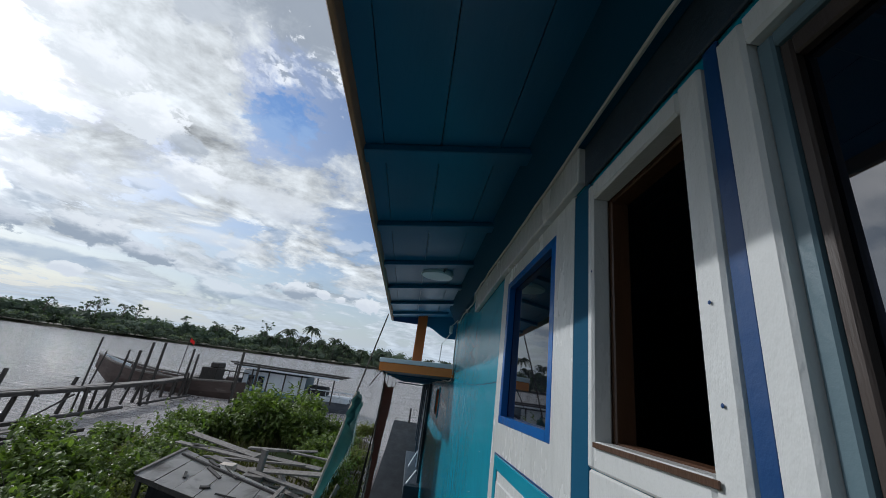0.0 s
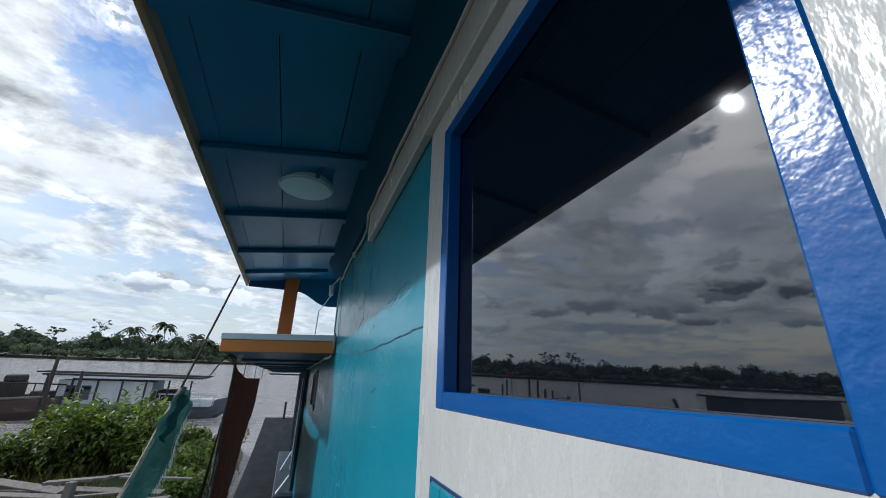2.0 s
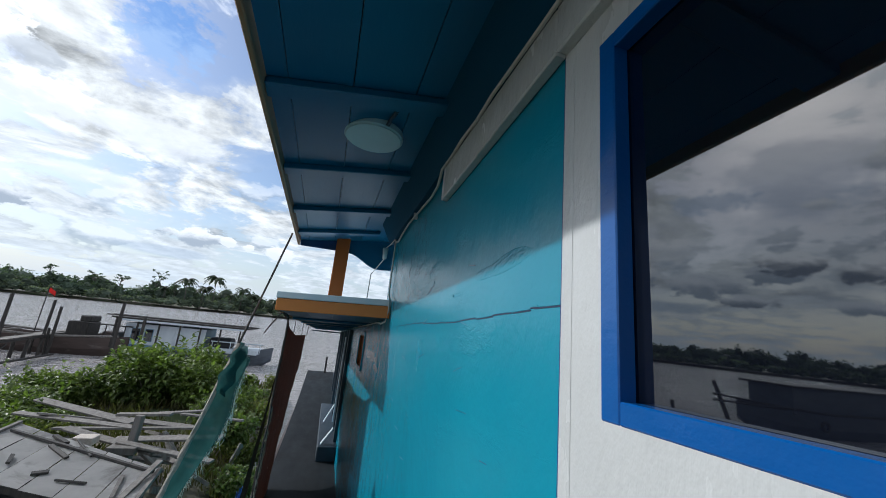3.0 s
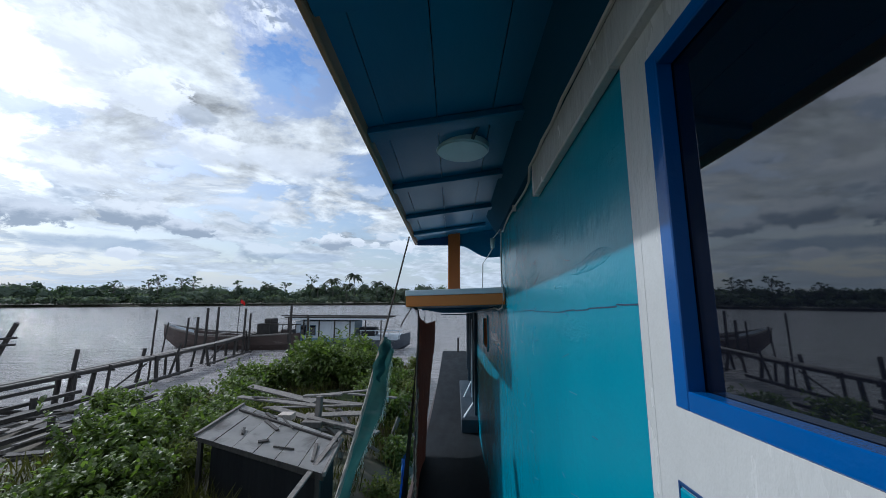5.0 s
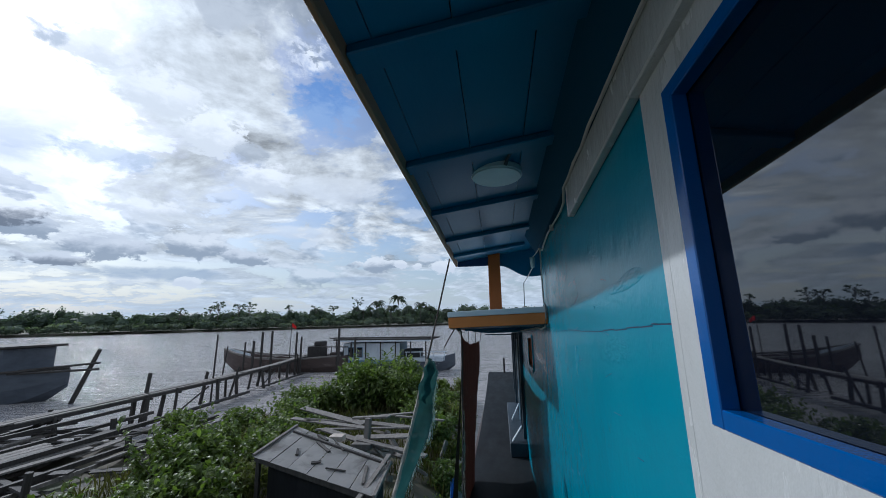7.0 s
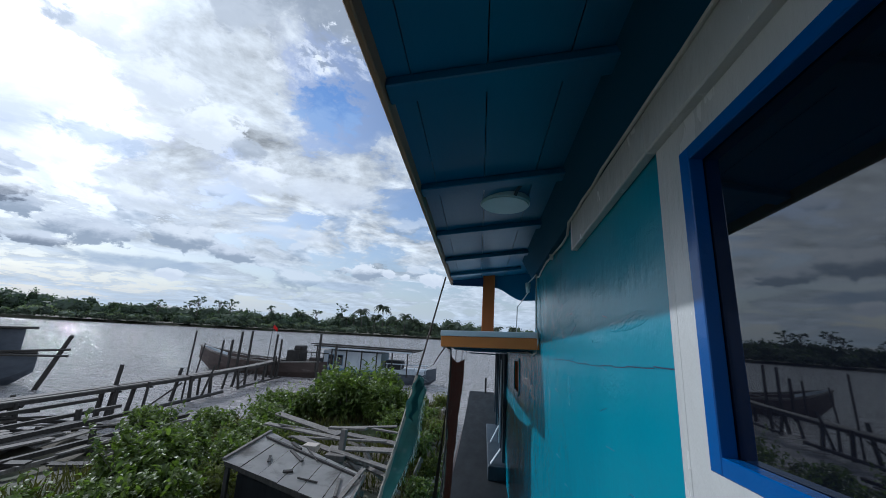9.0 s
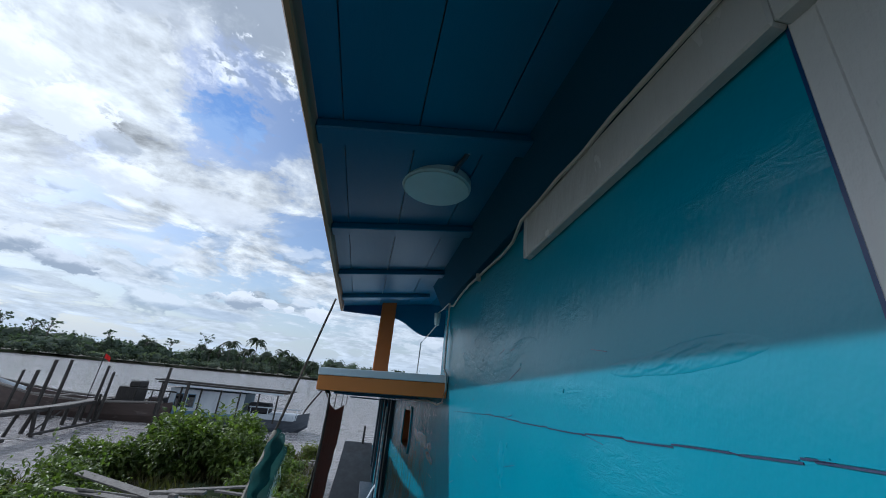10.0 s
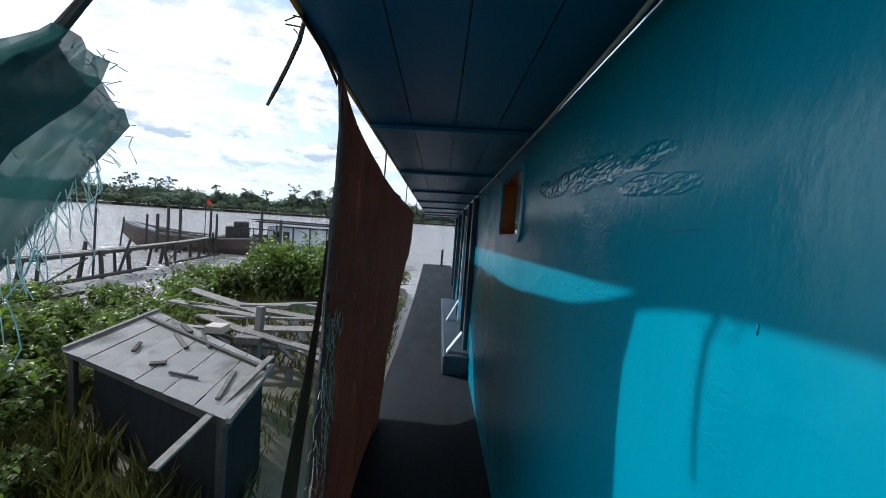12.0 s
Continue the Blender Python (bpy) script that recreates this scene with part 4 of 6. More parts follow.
TARP_TOP = [(4.80, 4.675), (4.94, 4.640), (5.24, 4.588), (6.2, 4.525), (8.95, 4.520)]
TARP_HEM = [(0.0, 4.80), (0.08, 4.845), (0.23, 4.845), (0.41, 4.79), (0.60, 4.79), (1.0, 4.78)]
TARP_FAR = [(0.0, 8.92), (0.18, 8.80), (0.42, 7.60), (0.66, 6.78), (0.85, 6.58), (1.0, 6.35)]
rows = []
for k in range(31):
    v = k / 30
    y_l = along(TARP_HEM, v) + 0.006 * math.sin(v * 19)
    y_r = along(TARP_FAR, v) + 0.03 * noise.noise((v * 14, 2.0, 0))
    row = []
    for i in range(37):
        u = (i / 36) ** 1.35
        y = y_l + (y_r - y_l) * u
        top = along(TARP_TOP, 4.80 + (8.95 - 4.80) * u)
        z = top + (2.45 - top) * v
        x = 0.312 - 0.008 * math.sin(u * 9 + v * 2) * (0.3 + v) + 0.012 * noise.noise((y * 4, z * 3, 1.0)) - 0.045 * u - 0.03 * v * math.sin(u * 3.1)
        row.append((x, y, z))
    rows.append(row)
tarp = thing("brown_tarp", (0.30, 6.0, 2.45), "torn dark brown tarpaulin hanging from the roof edge", "tarpaulin")
part("cloth", sheet(rows, 0.003), M_TARP, tarp, smooth=True)
part("hem", tube([(0.296, 4.545, 4.70), (0.302, 4.66, 4.698), (0.308, 4.76, 4.688)] + [r[0] for r in rows], 0.009, sides=6, wob=0.25), M_DARKROPE, tarp, "dark rope hem")
neck = [[(0.297, 4.545 + 0.28 * k / 8, 4.704 - 0.030 * (k / 8) ** 2 + 0.003 * math.sin(k)), (0.305, 4.548 + 0.28 * k / 8, 4.692 - 0.035 * (k / 8) ** 2), (0.300, 4.55 + 0.28 * k / 8, 4.684 - 0.040 * (k / 8) ** 2)] for k in range(9)]
part("twisted_corner", sheet(neck, 0.003), M_TARP, tarp, "twisted upper corner of the cloth", smooth=True)
# pale patches laid on the cloth as daylight showing through torn holes
for k in range(64):
    v, u = random.uniform(0.12, 0.98), random.choice((random.uniform(0.0, 0.10), random.uniform(0.02, 0.9), random.uniform(0.86, 0.99)))
    p = Vector(rows[int(v * 30)][int(u * 36)])
    h, wd = random.uniform(0.006, 0.045), random.uniform(0.003, 0.012)
    sh = sheet([[(p.x + 0.007, p.y + wd * q * (1 - 0.5 * abs(st - 0.45)) + 0.006 * math.sin(k + st * 9), p.z + h * st) for q in (0, 0.6, 1.2)] for st in (0, 0.25, 0.55, 1)], 0.001)
    part("torn_patch", sh, M_PATCH, tarp, "pale patch imitating daylight through a torn hole")
bm = bmesh.new()
for k in range(230):
    v = random.uniform(0.32, 0.80)
    p = Vector(rows[int(v * 30)][random.choice((0, 0, 1, 2, 3, 4, 5))]) + Vector((0.007, 0, random.uniform(-0.05, 0.05)))
    d = Vector((random.uniform(-0.02, 0.012), random.uniform(-0.03, 0.03), random.uniform(-0.10, -0.02)))
    tube([p, p + d * 0.5 + Vector((random.uniform(-0.008, 0.008), random.uniform(-0.01, 0.01), 0)), p + d], 0.0013, bm, 3)
tagged(part("fray", bm, M_FRAY, tarp, "frayed pale threads"), kind="stuff")
for y in (5.9, 7.3, 8.85):
    z = along(TARP_TOP, y)
    part("tie", tube([(0.292, y, z - 0.01), (0.294, y + 0.004, 4.73)], 0.005, sides=5), M_DARKROPE, tarp)
stray = [(0.283, 4.60, 4.705), (0.262, 4.635, 4.675), (0.228, 4.66, 4.625), (0.196, 4.675, 4.575), (0.172, 4.68, 4.53)]
part("loose_rope", tube(stray, 0.006, sides=6, taper=0.8, wob=0.3), M_DARKROPE, tarp, "dark loose rope end")
for k in range(9):
    p = Vector(stray[0]) + Vector((random.uniform(-0.03, 0.02), random.uniform(-0.04, 0.04), random.uniform(-0.02, 0.02)))
    part("frayed_end", tube([p, p + Vector((random.uniform(-0.04, 0.0), random.uniform(-0.06, 0.05), random.uniform(-0.03, 0.03)))], 0.002, sides=4), M_DARKROPE, tarp)
# a strip torn off along the hem, hanging outboard
flap = []
for k in range(17):
    u = k / 16
    inner = Vector((0.306 - 0.075 * u, 4.84 - 0.03 * u + 0.012 * math.sin(u * 9), 4.20 - 1.42 * u))
    w = 0.010 + 0.07 * u ** 1.2
    flap.append([inner + Vector((-w * q * 0.75, -w * q * 0.7 - 0.06 * u * u * q, 0.008 * math.sin(q * 6 + u * 8))) for q in (0, 0.35, 0.7, 1.0)])
part("hanging_flap", sheet(flap, 0.003), M_FLAP, tarp, "dark torn strip hanging from the hem", smooth=True)

# blue sheet tucked at the foot of the tarpaulin
rows = []
for k in range(9):
    v = k / 8
    rows.append([(0.20 - 0.015 * math.sin(i * 1.7 + v * 3), 4.84 + 0.02 * i - 0.16 * v + (i - 4) * 0.03 * v, 3.36 - 0.75 * v + 0.02 * math.sin(i * 2.1)) for i in range(9)])
piece("blue_sheet", sheet(rows, 0.002), M_BLUETARP, "crumpled bright blue plastic sheet hanging beside the tarpaulin", "sheet", smooth=True)

# ---- rope stay from the roof corner with torn green sheeting ----
R0, K0 = Vector((0.244, 4.602, 5.336)), Vector((0.104, 4.215, 4.455))
D0 = (K0 - R0).normalized()
L0 = Vector((-0.10, 2.55, 2.95))
stay = thing("stay_rope", tuple(L0), "weathered rope stay wrapped in torn green sheeting", "rope")
part("rope", tube([R0 + (K0 - R0) * (k / 10) for k in range(11)], 0.0075, sides=7, wob=0.15), M_DARKROPE, stay, "dark twisted upper rope")
line = []
for k in range(41):
    u = k / 40
    p = K0.lerp(L0, u)
    p.z -= 0.15 * math.sin(math.pi * u)
    line.append(p)
part("wrapped_rope", tube(line, 0.012, sides=8, wob=0.35), M_ROPE, stay)
random.seed(21)
rows = []
for k in range(41):
    u = k / 40
    p = line[k]
    drop = 0.10 + 0.03 * min(1, u * 2.2) + 0.02 * math.sin(u * 23) + 0.035 * noise.noise((u * 9, 3, 1))
    row = []
    for i in range(9):
        v = i / 8
        row.append((p.x - 0.012 + 0.03 * math.sin(u * 21 + v * 4) * v + 0.05 * v * v + 0.07 * v * max(0.0, 1 - 2.5 * u), p.y + 0.05 * v * (0.4 + 0.6 * math.sin(u * 7)) + 0.006, p.z - drop * v + 0.008 * math.sin(i * 2 + k)))
    rows.append(row)
LOW_EDGE = [Vector(r[-1]) for r in rows]
UP_EDGE = [Vector(r[1]) for r in rows]
part("green_sheeting", sheet(rows, 0.0008), M_NET, stay, "torn faded green plastic sheeting", smooth=True)
rows = []
for k in range(12):
    u = k / 11
    p = K0.lerp(L0, u * 0.16)
    rows.append([(p.x + 0.008 + 0.05 * (i / 6) + 0.012 * math.sin(k * 1.3 + i), p.y + 0.035 * (i / 6) - 0.01, p.z + 0.015 - (0.03 + 0.07 * math.sin(u * 2.6)) * (i / 6)) for i in range(7)])
part("bunched_end", sheet(rows, 0.002), M_NET, stay, "bunched green sheeting at the knot", smooth=True)
# open mesh skirt below the knot, its weft gone and the threads hanging
bm = bmesh.new()
for k in range(150):
    u = 0.02 + 0.30 * k / 149
    a, b = LOW_EDGE[int(u * 40)], LOW_EDGE[min(40, int(u * 40) + 1)]
    p = a.lerp(b, u * 40 - int(u * 40)) + Vector((random.uniform(-0.008, 0.008), 0, 0.012))
    ln = random.uniform(0.03, 0.075) * (1 - 0.5 * u)
    e = p + Vector((random.uniform(-0.012, 0.02), random.uniform(-0.012, 0.012), -ln))
    tube([p, (p + e) / 2 + Vector((random.uniform(-0.008, 0.008), random.uniform(-0.008, 0.008), 0)), e], 0.0007, bm, 3)
for k in range(4):
    p = LOW_EDGE[1 + 2 * k].copy()
    tube([p + Vector((0.012 * math.sin(q * 1.9 + k), 0.006 * math.cos(q), -0.028 * q)) for q in range(6)], 0.0011, bm, 4, 0.6)
for k in range(210):
    u = random.random()
    up_side = random.random() < 0.55
    p = (UP_EDGE if up_side else LOW_EDGE)[int(u * 40)] + Vector((random.uniform(-0.012, 0.008), random.uniform(-0.02, 0.02), random.uniform(-0.02, 0.008)))
    e = p + Vector((random.uniform(-0.018, 0.012), random.uniform(-0.03, 0.03), -random.uniform(0.008, 0.05)))
    q = (p + e) / 2 + Vector((random.uniform(-0.008, 0.008), random.uniform(-0.01, 0.01), 0.004))
    tube([p, q, e], 0.0007, bm, 3)
for k in range(46):
    p = K0 + Vector((random.uniform(0.02, 0.075), random.uniform(0.0, 0.04), random.uniform(-0.15, 0.0)))
    tube([p, p + Vector((random.uniform(0.004, 0.022), random.uniform(-0.01, 0.01), random.uniform(-0.022, 0.008)))], 0.0008, bm, 3)
tagged(part("fray", bm, M_NETFRAY, stay, "pale frayed strands"), kind="stuff")
post = piece("rail_post", tube([tuple(L0 + Vector((0.0, 0.0, 0.06))), (0.10, 2.5, 2.795)], 0.025, sides=8), M_POST, "short dark stanchion at the deck edge", "post")

# ---- ground, water and far bank (true level) ----
FLAT = Matrix.Identity(4)


def smooth(a, b, v):
    u = min(1.0, max(0.0, (v - a) / (b - a)))
    return u * u * (3 - 2 * u)


def shore(x):
    """y of the near shoreline."""
    if x < -16:
        return 12.0 + (x + 16) * 0.25 + 70 * smooth(-64, -84, x)
    return min(26.0, 12.0 + (x + 16) * 0.95)


def far_line(x):
    return 322.0 + x * 0.86 if x > -700 else -280.0


def ground_z(x, y):
    inside = smooth(2.5, -2.0, y - shore(x)) * smooth(0.3, -1.4, x)
    near = -1.6 + inside * (2.15 + 0.35 * noise.noise((x * 0.35, y * 0.35, 0)))
    far = smooth(-6, 6, y - far_line(x)) * 2.6
    return near + far


def spaced(lo, hi, near, far_step):
    vals, v = [], lo
    while v < hi:
        vals.append(v)
        v += near + far_step * max(0.0, abs(v) - 30) / 30
    return vals + [hi]


xs, gy = spaced(-2600, 2600, 0.9, 1.6), spaced(-2600, 3000, 0.9, 1.6)
verts = [(x, y, ground_z(x, y)) for y in gy for x in xs]
nx = len(xs)
faces = [(j * nx + i, j * nx + i + 1, (j + 1) * nx + i + 1, (j + 1) * nx + i) for j in range(len(gy) - 1) for i in range(nx - 1)]
me = bpy.data.meshes.new("ground")
me.from_pydata(verts, [], faces)
me.materials.append(M_MUD)
me.polygons.foreach_set("use_smooth", [True] * len(me.polygons))
tagged(new("ground", me), "muddy river bank and river bed", "ground", kind="structure")
me = bpy.data.meshes.new("water")
me.from_pydata([(-2600, -2600, 0), (2600, -2600, 0), (2600, 3000, 0), (-2600, 3000, 0)], [], [(0, 1, 2, 3)])
me.materials.append(M_WATER)
tagged(new("water", me), "wide brown river with small ripples", "water", kind="structure")


# ---- foliage ----
def leaf_mesh(name, spots, size, mat, seed, droop=0.3, aspect=0.6, fine=False):
    """Many small folded leaves at spots (centre, outward direction)."""
    rnd = random.Random(seed)
    vs, fs = [], []
    for c, out in spots:
        s = size * rnd.uniform(0.6, 1.4)
        d = (out + Vector((rnd.uniform(-1, 1), rnd.uniform(-1, 1), rnd.uniform(-0.7, 0.6)))).normalized()
        side = d.cross(Vector((rnd.uniform(-0.4, 0.4), rnd.uniform(-0.4, 0.4), 1))).normalized()
        up = side.cross(d)
        k = len(vs)
        w = s * aspect * 0.5
        if fine:
            vs += [c - d * s * 0.5, c - d * s * 0.2 + side * w + up * w * 0.4, c + d * s * 0.2 + side * w * 0.8 + up * w * 0.25 - up * s * droop * 0.12,
                   c + d * s * 0.5 - up * s * droop * 0.5, c + d * s * 0.2 - side * w * 0.8 + up * w * 0.25 - up * s * droop * 0.12, c - d * s * 0.2 - side * w + up * w * 0.4, c]
            fs += [(k, k + 1, k + 6), (k + 1, k + 2, k + 6), (k + 2, k + 3, k + 6), (k + 3, k + 4, k + 6), (k + 4, k + 5, k + 6), (k + 5, k, k + 6)]
        else:
            vs += [c - d * s * 0.5, c + side * w + up * w * 0.35, c + d * s * 0.5 - up * s * droop * 0.4, c - side * w + up * w * 0.35]
            fs += [(k, k + 1, k + 2), (k, k + 2, k + 3)]
    me = bpy.data.meshes.new(name)
    me.from_pydata([tuple(v) for v in vs], [], fs)
    me.materials.append(mat)
    return me


def bush_spots(rnd, radius, height, n, lobes):
    centres = [(Vector((rnd.uniform(-0.6, 0.6) * radius, rnd.uniform(-0.6, 0.6) * radius, height * rnd.uniform(0.3, 0.75))), rnd.uniform(0.3, 0.55) * radius) for _ in range(lobes)]
    spots = []
    while len(spots) < n:
        c, r = rnd.choice(centres)
        d = Vector((rnd.gauss(0, 1), rnd.gauss(0, 1), rnd.gauss(0, 1) * 0.8)).normalized()
        p = c + d * r * rnd.uniform(0.55, 1.08)
        if 0.02 < p.z and noise.noise(p * 2.6) > -0.28:
            spots.append((p, d))
    # long shoots standing out of the mass
    for _ in range(int(radius * 13)):
        w, out_ = rnd.uniform(0, 6.28), rnd.uniform(0.2, 0.95) * radius
        foot = Vector((math.cos(w) * out_ * 0.7, math.sin(w) * out_ * 0.7, height * 0.55))
        tip = Vector((math.cos(w) * out_ * 1.15, math.sin(w) * out_ * 1.15, height * rnd.uniform(0.95, 1.35)))
        for k in range(16):
            d = Vector((rnd.gauss(0, 1), rnd.gauss(0, 1), rnd.uniform(-0.4, 0.6))).normalized()
            spots.append((foot.lerp(tip, k / 15) + d * 0.07, d))
    return spots


def make_bush(seed, radius, height, n, size, mat, label):
    rnd = random.Random(seed)
    b = thing("bush", (0, 0, 0), label, "bush", "shrubs on the bank", m=FLAT)
    bm = bmesh.new()
    for k in range(9):
        w = rnd.uniform(0, 6.28)
        e = Vector((math.cos(w) * radius * 0.6, math.sin(w) * radius * 0.6, height * rnd.uniform(0.5, 0.85)))
        tube([(0.05 * math.cos(w), 0.05 * math.sin(w), -0.25), e * 0.5 + Vector((0, 0, 0.1)), e], 0.022, bm, 5, 0.35)
    part("stem_cluster", bm, M_BARK, b)
    ob = new("foliage", leaf_mesh("foliage", bush_spots(rnd, radius, height, n, 11), size, mat, seed, 0.5, 0.56, True))
    ob.parent = b
    return b


L_A, L_B = "dense green broad-leaved shrub on the muddy bank", "low yellowish green shrub on the muddy bank"
bush_a = make_bush(1, 1.5, 1.9, 3600, 0.21, M_LEAF, L_A)
bush_b = make_bush(2, 1.1, 1.2, 2200, 0.175, M_LEAF, L_A)
bush_c = make_bush(3, 0.9, 0.9, 2000, 0.11, M_LEAF2, L_B)
rnd = random.Random(77)
spots_a = [(-6.0, 20.2, 1.15), (-4.6, 20.6, 1.05), (-7.4, 19.4, 0.8), (-5.3, 18.6, 0.9), (-3.9, 19.0, 0.8), (-8.4, 18.2, 0.65), (-5.8, 22.3, 0.95),
           (-8.2, 12.6, 0.5), (-7.0, 9.8, 0.78), (-6.3, 8.3, 0.65)]
spots_b = [(-7.6, 16.2, 0.9), (-6.4, 15.4, 0.7), (-9.4, 15.6, 0.8), (-10.9, 14.4, 0.8), (-2.4, 16.8, 0.9), (-1.6, 14.6, 0.8), (-0.9, 12.2, 0.6),
           (-2.9, 21.5, 0.8), (-1.9, 19.2, 0.7), (-6.0, 11.6, 0.8), (-6.6, 13.4, 0.9), (-5.6, 8.6, 0.9), (-5.0, 7.0, 0.8), (-4.1, 7.6, 0.5), (-2.6, 6.45, 0.6), (-1.6, 6.2, 0.6), (-5.0, 8.1, 0.7), (-1.7, 5.8, 0.7), (-7.2, 7.2, 0.9), (-8.2, 17.4, 0.9)]
spots_c = [(-1.2, 17.4, 0.9), (-0.8, 10.2, 0.7), (-1.0, 14.0, 0.8), (-4.4, 6.2, 0.9), (-3.4, 6.4, 0.7), (-2.6, 6.0, 0.8), (-1.9, 6.2, 0.75), (-5.6, 10.2, 0.8), (-5.1, 12.8, 0.9), (-7.6, 14.4, 0.9),
           (-3.6, 5.2, 0.9), (-2.2, 4.9, 0.9), (-5.2, 5.4, 0.9), (-1.1, 5.6, 0.6), (-1.3, 22.8, 0.8), (-6.8, 6.0, 0.9)]
for src, spots in ((bush_a, spots_a), (bush_b, spots_b), (bush_c, spots_c)):
    for k, (x, y, s) in enumerate(spots):
        m = Matrix.Translation((x, y, ground_z(x, y) - 0.05)) @ pose(0, 0, 0, 0, 0, rnd.uniform(0, 360))
        ob = src if k == 0 else copy_thing(src, m)
        ob.matrix_basis = m @ Matrix.Diagonal((s, s, s * rnd.uniform(0.9, 1.1), 1))

# grass and weeds over the bank
rnd = random.Random(9)
vs, fs = [], []
for k in range(15000):
    x = rnd.uniform(-9.5, -0.2)
    y = rnd.uniform(3.0, shore(x) - 0.2)
    if noise.noise((x * 0.5, y * 0.5, 4)) < -0.18:
        continue
    z = ground_z(x, y)
    h, w = rnd.uniform(0.12, 0.5), rnd.uniform(0.008, 0.02)
    a = rnd.uniform(0, 6.28)
    dx, dy = math.cos(a) * w, math.sin(a) * w
    lx, ly = rnd.uniform(-0.5, 0.5) * h, rnd.uniform(-0.5, 0.5) * h
    i = len(vs)
    vs += [(x - dx, y - dy, z - 0.02), (x + dx, y + dy, z - 0.02), (x + dx * 0.7 + lx * 0.4, y + dy * 0.7 + ly * 0.4, z + h * 0.6), (x + lx, y + ly, z + h)]
    fs += [(i, i + 1, i + 2), (i, i + 2, i + 3)]
for k in range(3000):
    u, off = rnd.uniform(-0.35, 1.25), rnd.uniform(-0.1, 0.85)
    x, y = -4.32 + 2.94 * u - 0.42 * off, 8.74 - 1.30 * u - 0.9 * off
    if noise.noise((x * 1.3, y * 1.3, 9)) < -0.22:
        continue
    z = ground_z(x, y)
    h, w = rnd.uniform(0.35, 0.95) * (0.75 + 0.5 * noise.noise((x * 2.1, y * 2.1, 3))), rnd.uniform(0.008, 0.022)
    a = rnd.uniform(0, 6.28)
    dx, dy = math.cos(a) * w, math.sin(a) * w
    lx, ly = rnd.uniform(-0.45, 0.45) * h, rnd.uniform(-0.5, 0.35) * h
    i = len(vs)
    vs += [(x - dx, y - dy, z - 0.02), (x + dx, y + dy, z - 0.02), (x + dx + lx * 0.3, y + dy + ly * 0.3, z + h * 0.55), (x - dx * 0.6 + lx * 0.3, y - dy * 0.6 + ly * 0.3, z + h * 0.55), (x + lx, y + ly, z + h * 0.95)]
    fs += [(i, i + 1, i + 2, i + 3), (i + 3, i + 2, i + 4)]
me = bpy.data.meshes.new("grass")
me.from_pydata(vs, [], fs)
me.materials.append(M_GRASS)
tagged(new("grass", me), "rough grass and weeds on the bank", "grass", kind="stuff")

# ---- far woods ----
rnd = random.Random(31)


def clumps(rnd, spots, c, rx, rz, n, s):
    for _ in range(n):
        d = Vector((rnd.gauss(0, 1), rnd.gauss(0, 1), rnd.gauss(0, 1))).normalized()
        p = Vector(c) + Vector((d.x * rx, d.y * rx, d.z * rz)) * rnd.uniform(0.5, 1.05)
        spots.append((p, d))


spots, fringe, crowns = [], [], []
x = -520.0
while x < 330:
    y = far_line(x)
    for row, (dy, hmin, hmax) in enumerate(((0.5, 4.0, 6.5), (13, 8.0, 12.5), (26, 10.0, 15.5))):
        px, py = x + rnd.uniform(-3, 3), y + dy + rnd.uniform(-3, 3)
        h = rnd.uniform(hmin * 0.75, hmax * 0.95) * (1 + 0.25 * noise.noise((px * 0.02, 0, row))) * (0.8 + 0.2 * smooth(-220, -40, px))
        r = rnd.uniform(3.0, 8.0) if row else rnd.uniform(2.0, 5.0)
        clumps(rnd, spots if row else fringe, (px, py, 1.0 + h * 0.55), r, h * 0.48, 230 if row else 170, 1)
        crowns.append((px, py, 1.0 + h * 0.55, r * 0.70, h * 0.38))
    x += rnd.uniform(2.2, 3.8)
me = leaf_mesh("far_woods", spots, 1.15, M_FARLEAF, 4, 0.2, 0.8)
# the dark mass of trunks and inner branches behind the outer leaves
core = bmesh.new()
core.from_mesh(me)
ball = bmesh.new()
bmesh.ops.create_icosphere(ball, subdivisions=2, radius=1.0)
tmpl = [v.co.copy() for v in ball.verts]
tris = [[v.index for v in f.verts] for f in ball.faces]
ball.free()
for cx, cy, cz, rx, rz in crowns:
    vs_ = []
    for c in tmpl:
        k = 0.95 + 0.55 * noise.noise(c * 1.7 + Vector((cx, cy, 0))) + 0.35 * noise.noise(c * 4.3 + Vector((cy, cx, 0)))
        vs_.append(core.verts.new((cx + c.x * rx * k, cy + c.y * rx * k, cz + c.z * rz * k)))
    for t_ in tris:
        core.faces.new([vs_[q] for q in t_])
core.to_mesh(me)
core.free()
ob = new("far_woods", me)
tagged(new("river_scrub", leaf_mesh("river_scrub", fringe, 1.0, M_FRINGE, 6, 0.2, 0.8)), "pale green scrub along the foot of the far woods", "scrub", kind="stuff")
tagged(ob, "dense dark green woods along the far river bank", "woods", kind="stuff")


